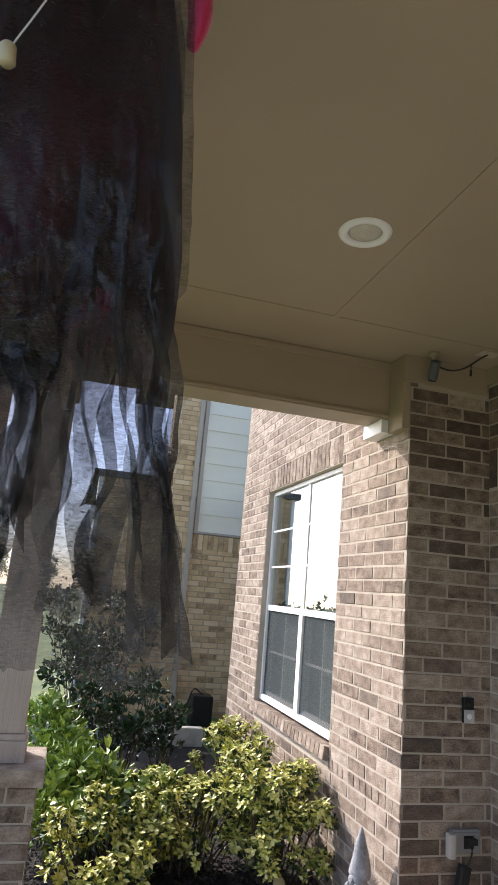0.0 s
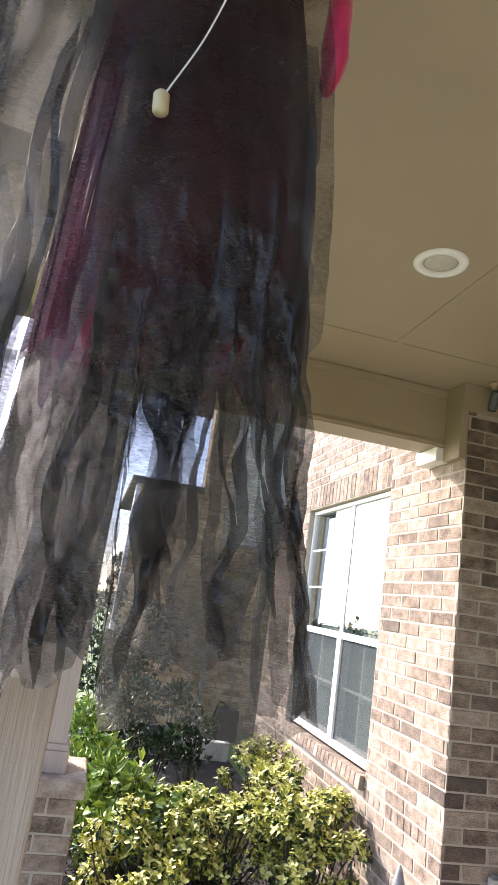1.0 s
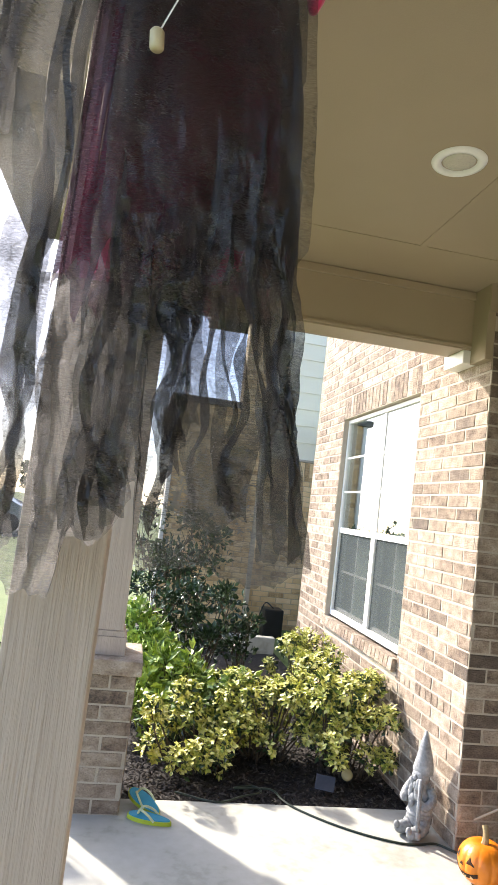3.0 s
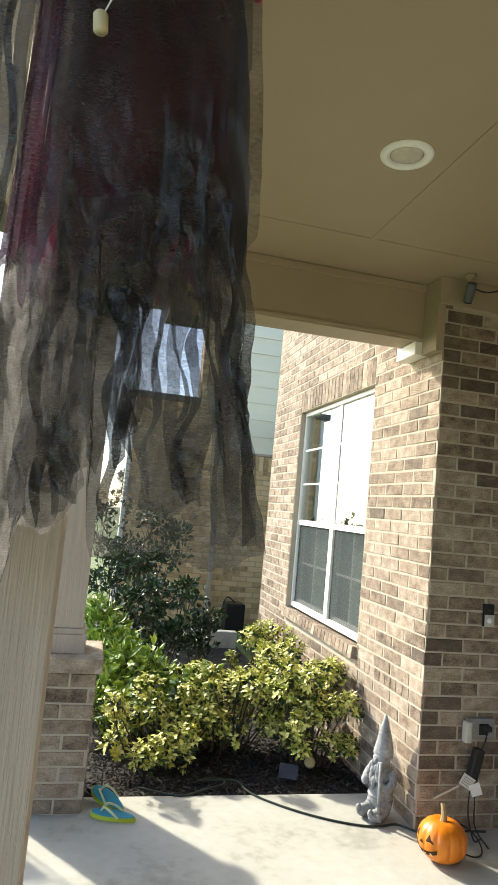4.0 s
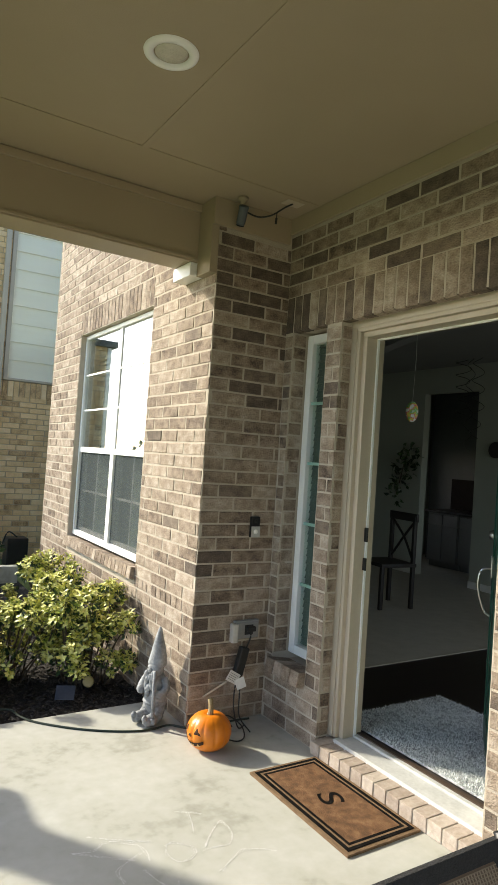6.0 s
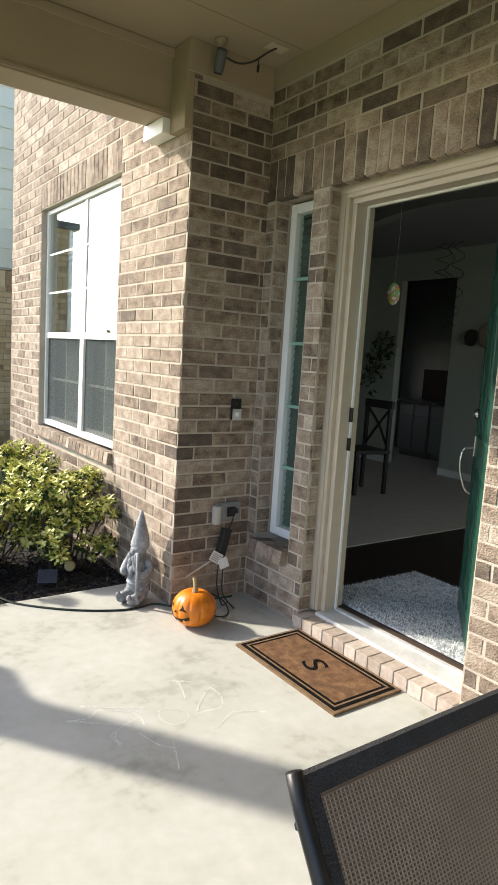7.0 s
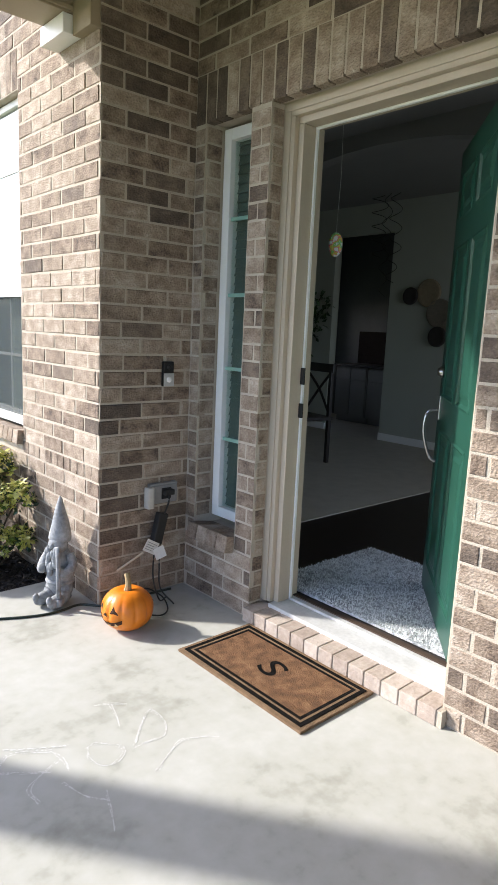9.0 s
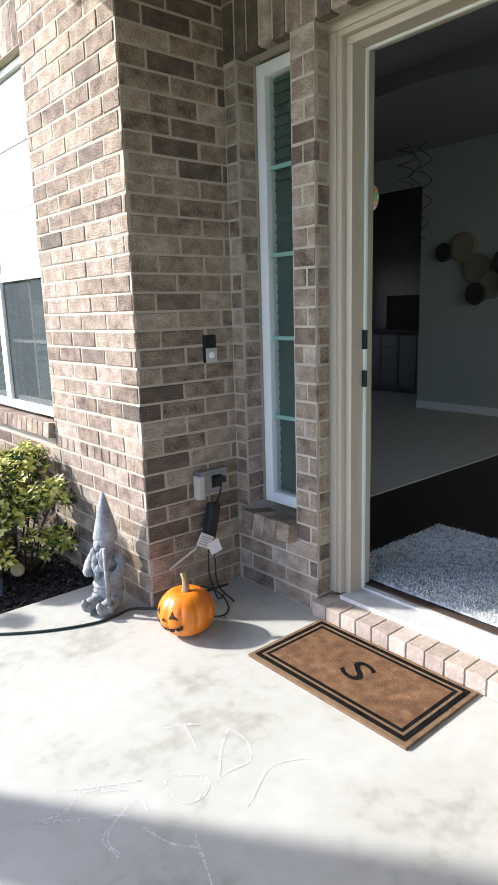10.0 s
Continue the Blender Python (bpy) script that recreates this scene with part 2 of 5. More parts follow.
SLING = mat("brown sling mesh", [(0.25, (0.17, 0.112, 0.075)), (0.75, (0.27, 0.185, 0.125))], scale=6, rough=0.7, bump=0.2, bscale=200)
HEM = mat("charcoal webbing", [(0.3, (0.022, 0.022, 0.024)), (0.7, (0.04, 0.04, 0.043))], scale=30, rough=0.7, bump=0.5, bscale=240)
WALLIN = mat("grey green wall paint", [(0.3, (0.38, 0.40, 0.35)), (0.7, (0.42, 0.44, 0.39))], scale=2, rough=0.7, bump=0.05)
# pale ceiling, arch and white cabinets, greyed so the colour holds the dimness
CEILIN = mat("dimmed indoor paint", [(0.3, (0.23, 0.23, 0.227)), (0.7, (0.26, 0.26, 0.256))], scale=2, rough=0.8)
HARDWOOD = mat("dark wood floor", [(0.3, (0.010, 0.006, 0.005)), (0.7, (0.022, 0.014, 0.011))], scale=5, rough=0.45, bump=0.05, stretch=(1, 8, 1))
CARPET = mat("beige carpet", [(0.3, (0.38, 0.35, 0.29)), (0.7, (0.46, 0.43, 0.36))], scale=8, rough=1.0, bump=0.6, bscale=200)
RUG = mat("grey shag pile", [(0.25, (0.36, 0.38, 0.39)), (0.42, (0.74, 0.76, 0.77)), (0.6, (0.88, 0.89, 0.89))], scale=34, rough=1.0, bump=1.0, bscale=120, rand=0.4)
ESPRESSO = mat("dark stained wood", [(0.3, (0.012, 0.009, 0.008)), (0.7, (0.025, 0.018, 0.015))], scale=12, rough=0.45)
CLOTH = gauze("black gauze", (0.030, 0.029, 0.031), (0.20, 0.195, 0.195), 0.56, 0.10)
CLOTH_THIN = gauze("thin grey gauze", (0.036, 0.035, 0.038), (0.24, 0.235, 0.24), 0.60, 0.12)
CLOTH_IN = gauze("charcoal lining gauze", (0.036, 0.028, 0.034), (0.14, 0.075, 0.11), 0.76, 0.0)
CLOTH_BUNCH = gauze("bunched black gauze", (0.022, 0.021, 0.023), (0.05, 0.05, 0.052), 0.86, 0.0)
RED = gauze("red satin", (0.36, 0.008, 0.08), (0.42, 0.01, 0.10), 0.66, 0.0)
RED_BARE = mat("bare red satin", [(0.3, (0.42, 0.008, 0.07)), (0.7, (0.58, 0.014, 0.11))], scale=20, rough=0.4, bump=0.2, bscale=90, sheen=0.3)
TAN = mat("tan plastic", [(0.3, (0.5, 0.43, 0.27)), (0.7, (0.58, 0.5, 0.33))], scale=20, rough=0.5)
LIME = mat("lime rubber", [(0.3, (0.35, 0.42, 0.02)), (0.7, (0.42, 0.5, 0.035))], scale=20, rough=0.6)
TEAL = mat("turquoise footbed", [(0.3, (0.0, 0.22, 0.36)), (0.7, (0.01, 0.28, 0.43))], scale=20, rough=0.6)
PAPER = mat("white paper tag", [(0.3, (0.66, 0.65, 0.62)), (0.7, (0.76, 0.75, 0.73))], scale=20, rough=0.6)
CHALK = mat("white chalk", [(0.3, (0.58, 0.58, 0.56)), (0.7, (0.70, 0.70, 0.68))], scale=60, rough=1.0, bump=0.0)
ASPHALT = mat("asphalt", [(0.3, (0.045, 0.045, 0.047)), (0.7, (0.07, 0.07, 0.072))], scale=5, rough=0.9, mode="world")
CARGREY = mat("grey car paint", [(0.3, (0.14, 0.16, 0.18)), (0.7, (0.17, 0.19, 0.21))], scale=3, rough=0.25, metal=0.3, bump=0)
ROOF = mat("grey shingle", [(0.3, (0.10, 0.095, 0.09)), (0.7, (0.17, 0.16, 0.15))], scale=6, rough=0.95, bump=0.5, mode="world")
LENS = mat("frosted lamp lens", [(0.3, (0.5, 0.47, 0.40)), (0.7, (0.62, 0.58, 0.5))], scale=40, rough=0.25, bump=0.5, bscale=180)
DECAL = mat("bright sticker", [(0.3, (0.8, 0.85, 0.82)), (0.40, (0.8, 0.82, 0.8)), (0.44, (0.75, 0.1, 0.2)), (0.5, (0.75, 0.62, 0.08)), (0.58, (0.12, 0.5, 0.12)), (0.7, (0.8, 0.82, 0.8))], scale=26, rough=0.4, bump=0, detail=0)


# ---- mesh helpers ----
def box(bm, x0, x1, y0, y1, z0, z1, bevel=0.0, mi=0):
    v = [bm.verts.new(p) for p in ((x0, y0, z0), (x1, y0, z0), (x1, y1, z0), (x0, y1, z0), (x0, y0, z1), (x1, y0, z1), (x1, y1, z1), (x0, y1, z1))]
    fs = [bm.faces.new([v[i] for i in f]) for f in ((3, 2, 1, 0), (4, 5, 6, 7), (0, 1, 5, 4), (1, 2, 6, 5), (2, 3, 7, 6), (3, 0, 4, 7))]
    for f in fs:
        f.material_index = mi
    if bevel:
        r = bmesh.ops.bevel(bm, geom=list({e for f in fs for e in f.edges}), offset=bevel, segments=2, affect="EDGES", profile=0.6)
        for f in r["faces"]:
            f.material_index = mi
    return v


def tube(bm, pts, r, seg=8, cap=True):
    """A round bar along points, with one radius or one a point."""
    rings = []
    pts = [Vector(p) for p in pts]
    for i, p in enumerate(pts):
        d = (pts[min(i + 1, len(pts) - 1)] - pts[max(i - 1, 0)]).normalized()
        a = d.cross(Vector((0, 0, 1)) if abs(d.z) < 0.9 else Vector((1, 0, 0))).normalized()
        b = d.cross(a)
        rr = r[i] if isinstance(r, (list, tuple)) else r
        rings.append([bm.verts.new(p + (a * math.cos(k * math.tau / seg) + b * math.sin(k * math.tau / seg)) * rr) for k in range(seg)])
    for s, t in zip(rings, rings[1:]):
        for k in range(seg):
            bm.faces.new((s[k], s[(k + 1) % seg], t[(k + 1) % seg], t[k]))
    if cap:
        bm.faces.new(rings[0])
        bm.faces.new(rings[-1][::-1])
    return rings


def lathe(bm, prof, seg=24, centre=(0, 0, 0), wob=None):
    """Turns (radius, height) pairs round the vertical."""
    rings = []
    c = Vector(centre)
    for r, z in prof:
        ring = []
        for k in range(seg):
            a = k * math.tau / seg
            rr = r * (wob(a, z) if wob else 1)
            ring.append(bm.verts.new(c + Vector((rr * math.cos(a), rr * math.sin(a), z))))
        rings.append(ring)
    for s, t in zip(rings, rings[1:]):
        for k in range(seg):
            bm.faces.new((s[k], s[(k + 1) % seg], t[(k + 1) % seg], t[k]))
    bm.faces.new(rings[0][::-1])
    bm.faces.new(rings[-1])
    return rings


def ball(bm, c, r, sx=1, sy=1, sz=1, u=14, v=9):
    m = Matrix.Translation(c) @ Matrix.Diagonal((sx, sy, sz, 1))
    return bmesh.ops.create_uvsphere(bm, u_segments=u, v_segments=v, radius=r, matrix=m)["verts"]


def smooth_path(pts, n=6):
    """Points of a soft line through the given ones."""
    P = [Vector(p) for p in pts]
    P = [2 * P[0] - P[1]] + P + [2 * P[-1] - P[-2]]
    out = []
    for i in range(1, len(P) - 2):
        for k in range(n):
            t = k / n
            out.append(0.5 * ((2 * P[i]) + (P[i + 1] - P[i - 1]) * t + (2 * P[i - 1] - 5 * P[i] + 4 * P[i + 1] - P[i + 2]) * t * t + (3 * P[i] - P[i - 1] - 3 * P[i + 1] + P[i + 2]) * t ** 3))
    return out + [P[-2]]


def mesh_of(name, bm, *materials, soft=False):
    me = bpy.data.meshes.new(name)
    bmesh.ops.recalc_face_normals(bm, faces=bm.faces) if len(bm.faces) < 40000 else None
    bm.to_mesh(me)
    bm.free()
    for m in materials:
        me.materials.append(m)
    if soft:
        me.polygons.foreach_set("use_smooth", [True] * len(me.polygons))
    return me


def part(name, bm, material, parent=None, label="", soft=False, m=None):
    ob = new(name, mesh_of(name, bm, *(material if isinstance(material, (list, tuple)) else (material,)), soft=soft))
    if parent is not None:
        ob.parent = parent
    if m is not None:
        ob.matrix_basis = m
    return tagged(ob, label)


def thing(name, label, category, group="", kind="", m=None):
    ob = new(name)
    ob.empty_display_size = 0.1
    if m is not None:
        ob.matrix_basis = m
    return tagged(ob, label, category, group, kind)


def bars(name, boxes, material, parent=None, bevel=0.0, label="", soft=False):
    bm = bmesh.new()
    for b in boxes:
        box(bm, *b, bevel=bevel)
    return part(name, bm, material, parent, label, soft)


def structure(name, boxes, material, label, category, bevel=0.0):
    return tagged(bars(name, boxes, material, None, bevel), label, category, kind="structure")


# ---- brick laying ----
def brick_mesh(l, h, d, seed, c=0.003):
    """One brick: back edge, worn front edge and front, no back face."""
    rng = random.Random(seed)
    w = lambda: rng.uniform(-0.0028, 0.0028)
    bm = bmesh.new()
    rows = [[bm.verts.new((x * l / 2 + (w() if y < 0.001 else 0), y, z * h / 2 + (w() if y < 0.001 else 0))) for x, z in ((-1, -1), (1, -1), (1, 1), (-1, 1))] for y in (d, c)]
    rows.append([bm.verts.new((x * (l / 2 - c) + w(), rng.uniform(-0.0015, 0.0015), z * (h / 2 - c) + w())) for x, z in ((-1, -1), (1, -1), (1, 1), (-1, 1))])
    for a, b in zip(rows, rows[1:]):
        for k in range(4):
            bm.faces.new((a[k], a[(k + 1) % 4], b[(k + 1) % 4], b[k]))
    bm.faces.new(rows[-1])
    return bm


COURSE, JOINT, LEN = 0.08, 0.011, 0.245
SHAPES = {}


def brick_data(l, h, d, material):
    """Shared meshes, one set for each size."""
    key = (round(l, 2), round(h, 3), round(d, 3), material.name)
    if key not in SHAPES:
        SHAPES[key] = [mesh_of("brick", brick_mesh(key[0], key[1], key[2], 31 * i + int(key[0] * 1000)), material) for i in range(3)]
    return SHAPES[key]


def lay(rects, parent, place, material=BRICK, limit=300, near=None, depth=0.05, seed=1, rest="brickwork", dark=None):
    """rects: (u, z, length, height) on a face; place: the pose of that face (x along it, y into it).
    Those nearest become bricks of their own, the others one joined part."""
    rng = random.Random(seed)
    order = sorted(rects, key=near) if near else rects
    joined = bmesh.new()
    for i, (u, z, l, h) in enumerate(order):
        if i < limit:
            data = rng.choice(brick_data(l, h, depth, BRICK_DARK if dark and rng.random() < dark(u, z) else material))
            ob = new("brick", data)
            ob.parent = parent
            ob.matrix_basis = place @ pose(u + l / 2, rng.uniform(-0.0022, 0.0004), z + h / 2, 0, rng.uniform(-0.5, 0.5), 0)
        else:
            m = place @ pose(u + l / 2, rng.uniform(-0.0022, 0.0004), z + h / 2)
            c = 0.003
            rows = [[joined.verts.new(m @ Vector((x * (l / 2 - k), y, zz * (h / 2 - k)))) for x, zz in ((-1, -1), (1, -1), (1, 1), (-1, 1))] for y, k in ((depth, 0), (c, 0), (0, c))]
            for a, b in zip(rows, rows[1:]):
                for k in range(4):
                    joined.faces.new((a[k], a[(k + 1) % 4], b[(k + 1) % 4], b[k]))
            joined.faces.new(rows[-1])
    if len(joined.faces):
        ob = part(rest, joined, material, parent)
        tagged(ob, kind="stuff")
    else:
        joined.free()


def running(u0, u1, z0, z1, holes=(), seed=3, course=COURSE, length=LEN, joint=JOINT):
    """Running bond between u0..u1 and z0..z1, cut round the holes (u0, u1, z0, z1)."""
    rng = random.Random(seed)
    out = []
    n = int(round((z1 - z0) / course))
    for k in range(n):
        z = z0 + k * course
        spans = [(u0, u1)]
        for a, b, c, d in holes:
            if z + course > c + 0.02 and z < d - 0.02:
                spans = [s for p, q in spans for s in ((p, min(q, a)), (max(p, b), q)) if s[1] - s[0] > 0.03]
        off = (0.0, 0.5)[k % 2] * length + rng.uniform(-0.02, 0.02)
        for p, q in spans:
            u = u0 - length + off
            while u < q:
                a, b = max(u, p), min(u + length, q)
                if b - a > 0.035:
                    out.append((a + joint / 2, z + joint / 2, b - a - joint, course - joint))
                u += length
    return out


def soldiers(u0, u1, z0, z1, pitch=0.08, joint=JOINT):
    n = max(1, round((u1 - u0) / pitch))
    p = (u1 - u0) / n
    return [(u0 + i * p + joint / 2, z0 + joint / 2, p - joint, z1 - z0 - joint) for i in range(n)]

# ---- the large structure ----
CEIL, FACE_W, FACE_B, FACE_D = 3.149, 2.08, 3.57, 2.61  # ceiling height, faces of the window wall, bell wall and door wall
YARD = -0.10

ground = bmesh.new()
for x0, x1, y0, y1 in ((-80, 90, 4.04, 120), (-80, -0.32, -80, 4.04), (-0.32, 90, -80, -6)):
    ground.faces.new([ground.verts.new(p) for p in ((x0, y0, YARD), (x1, y0, YARD), (x1, y1, YARD), (x0, y1, YARD))])
tagged(part("ground", ground, GRASS), "green and yellowed lawn around the house", "lawn", kind="structure")
structure("floor", [(-0.30, 2.66, -6.0, 4.035, -0.2, 0.0)], CONCRETE, "pale stained concrete porch slab in patchy sunlight", "porch floor", 0.008)
structure("garden_bed", [(-0.1, 2.1, 4.04, 9.6, -0.3, -0.035)], SOIL, "black mulch bed beside the porch slab", "garden bed")
structure("road", [(-60, -3.0, 22, 30, -0.3, -0.09)], ASPHALT, "grey asphalt street beyond the lawn", "road")

# window wall: mortar core with the window opening through it
WY0, WY1, WZ0, WZ1 = 4.50, 6.20, 0.79, 2.66
core_w = structure("wall_north", [
    (2.0825, 2.35, 3.5745, WY0, -0.1, 5.2), (2.0825, 2.35, WY1, 7.14, -0.1, 5.2), (2.0825, 2.35, WY0, WY1, -0.1, WZ0 - 0.09), (2.0825, 2.35, WY0, WY1, WZ1 + 0.005, 5.2)],
    MORTAR, "brown blended brick wall with a window, in full sun", "brick wall")
core_b = structure("wall_bell", [(2.3505, 2.72, 3.5725, 3.83, -0.1, 3.06)], MORTAR, "shaded brown brick wall with a doorbell and an outlet", "brick wall")
SY0, SY1, SZ0, SZ1 = 3.15, 3.485, 0.41, 2.41   # sidelight opening
DY0, DY1, DZ1 = 1.92, 3.015, 2.41               # door opening
core_d = structure("wall_door", [
    (2.6125, 2.80, SY1 + 0.0045, 3.574, -0.1, 3.06), (2.6125, 2.80, SY0, SY1 + 0.004, -0.1, SZ0 - 0.045), (2.6125, 2.80, DY1 + 0.0045, SY0 - 0.0005, -0.1, 2.42),
    (2.6125, 2.80, DY0, SY1 + 0.004, 2.425, 3.06), (2.6125, 2.80, -6.0, DY0, -0.1, 3.06)],
    MORTAR, "brown brick wall round the front door and its sidelight", "brick wall")
structure("wall_south", [(-0.3, 2.9, -6.2, -6.0, -0.1, 3.3)], TAUPE, "plain taupe wall closing the porch", "wall")

# soffit, beams, frieze boards
bm = bmesh.new()
box(bm, -0.45, 2.62, -6.2, 4.12, CEIL, CEIL + 0.12)
box(bm, -0.30, 2.62, 3.262, 3.272, CEIL - 0.003, CEIL - 0.0005)
for y0, y1 in ((-6, 3.262),):
    box(bm, 1.44, 1.478, y0, y1, CEIL - 0.0035, CEIL - 0.0005, 0.002)
tagged(part("ceiling", bm, TAUPE), "taupe painted porch ceiling with board joints", "ceiling", kind="structure")
structure("front_beam", [(-0.30, 2.078, 3.74, 3.96, 2.79, CEIL - 0.002), (-0.30, 2.075, 3.722, 3.74, CEIL - 0.05, CEIL - 0.003), (-0.30, 2.075, 3.73, 3.74, 2.80, 2.82)], TAUPE, "taupe painted porch beam over the garden side", "beam", 0.004)
structure("side_beam", [(-0.10, 0.14, -6.0, 3.735, 2.79, CEIL - 0.002)], TAUPE, "taupe painted side beam on the porch columns", "beam", 0.004)
structure("frieze_board", [(2.03, 2.588, 3.55, 3.569, 2.985, CEIL - 0.001), (2.588, 2.609, -6.0, 3.569, 3.05, CEIL - 0.001), (2.03, 2.079, 3.57, 3.74, 2.70, CEIL - 0.001)], TAUPE, "taupe frieze boards between brick and ceiling", "trim", 0.003)
tagged(bars("beam_bracket", [(1.985, 2.079, 3.742, 3.985, 2.705, 2.788)], WHITE, None, 0.004), "white sunlit block under the beam end", "bracket", kind="structure")
structure("roof", [(-0.75, 2.3, -6.4, 4.45, CEIL + 0.13, CEIL + 0.30), (2.3, 12.0, -6.4, 7.5, 5.21, 5.4)], ROOF, "grey shingled roof over the porch and house", "roof")

# brick columns at the porch edge
def porch_column(x, y, label, h=0.1, b=0.72):
    c = thing("porch_column", label, "column", "porch columns", m=pose(x, y, 0))
    bars("brick_core", [(-0.1955, 0.1955, -0.1955, 0.1955, 0, b)], MORTAR, c)
    bars("cap", [(-0.225, 0.225, -0.225, 0.225, b, b + 0.08)], BRICK, c, 0.008, "brick cap course")
    bars("plinth", [(-h - 0.022, h + 0.022, -h - 0.022, h + 0.022, b + 0.08, b + 0.18), (-h - 0.012, h + 0.012, -h - 0.012, h + 0.012, b + 0.18, b + 0.21)], POST, c, 0.004)
    bars("shaft", [(-h, h, -h, h, b + 0.21, 2.70)], POST, c, 0.005, "painted rough-sawn boxed shaft")
    bars("capital", [(-h - 0.022, h + 0.022, -h - 0.022, h + 0.022, 2.70, 2.788)], POST, c, 0.004)
    for a in (0, 90, 180, 270):
        lay(running(-0.2, 0.2, 0.0, b, seed=5 + a), c, pose(0, 0, 0, 0, 0, a) @ pose(0, -0.2, 0), seed=a, depth=0.03)
    return c


porch_column(0.10, 4.03, "taupe boxed column on a brown brick base")
porch_column(0.035, 1.625, "taupe rough-sawn boxed column behind the hanging cloth", 0.085, 0.56)

# ---- bricks of the walls ----
U = lambda y: 7.14 - y
face_w = pose(FACE_W, 7.14, 0, 0, 0, -90)
hole_w = (U(WY1), U(WY0), WZ0 - 0.10, 2.885)
rects = running(0, 3.57, -0.08, 5.12, (hole_w, (U(4.5), U(3.57), 0.64, 0.72)), seed=11)
rects += soldiers(U(WY1), U(WY0), WZ1 + 0.005, 2.88)
rects += soldiers(U(4.5), U(3.57), 0.64, 0.72, 0.075)
lay(rects, core_w, face_w, dark=lambda u, z: 0.035, near=lambda r: abs(7.14 - r[0] - 3.7) + abs(r[1] - 1.4) * 0.7, seed=21)
# sloping rowlock sill under the window
for i in range(22):
    y = WY0 + (i + 0.5) * (WY1 - WY0) / 22
    ob = new("brick", brick_data(0.067, 0.085, 0.12, BRICK)[i % 3])
    ob.parent = core_w
    ob.matrix_basis = pose(FACE_W - 0.035, y, WZ0 - 0.052, 0, 0, -90) @ pose(0, 0, 0, -8, 0, 0)

# more above 2.3 m: real dark bricks plus soffit shade put into colour
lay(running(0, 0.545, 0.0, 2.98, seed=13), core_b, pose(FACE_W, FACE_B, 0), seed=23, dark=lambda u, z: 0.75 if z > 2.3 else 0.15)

V = lambda y: 3.57 - y
face_d = pose(FACE_D, 3.57, 0, 0, 0, -90)
rects = running(0, V(-2.6), 0.0, 3.04, ((V(SY1), V(SY0), SZ0 - 0.09, 2.64), (V(DY1), V(DY0), -0.1, 2.64), (0, V(-2.6), 2.405, 2.645)), seed=15)
rects += soldiers(0, V(-2.6), 2.41, 2.645)
# the dark share here also holds some porch shade besides darker bricks
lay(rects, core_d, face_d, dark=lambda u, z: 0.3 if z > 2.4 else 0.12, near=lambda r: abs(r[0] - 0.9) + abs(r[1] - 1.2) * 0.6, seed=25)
# returns of the pier beside the door, of the sidelight and of the right-hand side of the door
lay(running(0, 0.075, 0.0, 2.40, seed=17), core_d, pose(FACE_D, DY1, 0) @ pose(0.008, 0, 0), seed=27)
lay(running(0, 0.10, SZ0, 2.40, seed=18), core_d, pose(FACE_D + 0.008, SY1, 0), seed=28)
# sloping sill of the sidelight
for i in range(4):
    y = SY0 + (i + 0.5) * (SY1 - SY0) / 4
    ob = new("brick", brick_data(0.084, 0.085, 0.17, BRICK)[i % 3])
    ob.parent = core_d
    ob.matrix_basis = pose(FACE_D - 0.05, y, SZ0 - 0.055, 0, 0, -90) @ pose(0, 0, 0, -10, 0, 0)
bars("mortar_bed", [(2.60, 2.735, SY0 + 0.004, SY1 - 0.004, SZ0 - 0.06, SZ0 - 0.044)], MORTAR, core_d)
# step of brick headers under the threshold
step = structure("door_step", [(2.577, 2.80, DY0 - 0.02, 3.02, -0.1, 0.066)], MORTAR, "brick header step under the front door threshold", "door step")
n = 13
for i in range(n):
    p = (3.02 - DY0) / n
    y = DY0 + (i + 0.5) * p
    ob = new("brick", SHAPES.setdefault("step", [mesh_of("brick", b, BRICK_STEP) for b in [bmesh.new() for _ in range(3)] if box(b, -p / 2 + 0.004, p / 2 - 0.004, 0, 0.14, -0.068, 0, 0.004)])[i % 3])
    ob.parent = step
    ob.matrix_basis = pose(2.572, y, 0.07, 0, 0, -90)

# ---- big window ----
win = thing("window_1", "white twin vinyl window reflecting the bright sky", "window", kind="structure")
X0 = 2.128
fy0, fy1, fz0, fz1, mid, rail = WY0 + 0.002, WY1 - 0.002, WZ0, WZ1, 5.29, 1.585
G = X0 + 0.022   # plane of the upper glass
bars("window_frame", [(X0, X0 + 0.09, fy0, fy0 + 0.035, fz0, fz1), (X0, X0 + 0.09, fy1 - 0.035, fy1, fz0, fz1), (X0 + 0.001, X0 + 0.089, fy0 + 0.035, fy1 - 0.035, fz0, fz0 + 0.045), (X0 + 0.001, X0 + 0.089, fy0 + 0.035, fy1 - 0.035, fz1 - 0.035, fz1)], WHITE, win, 0.004)
bars("mullion", [(G - 0.008, X0 + 0.088, mid - 0.028, mid + 0.028, rail + 0.03, fz1 - 0.035), (X0 + 0.004, X0 + 0.088, mid - 0.04, mid + 0.04, fz0 + 0.045, rail + 0.03)], WHITE, win, 0.003)
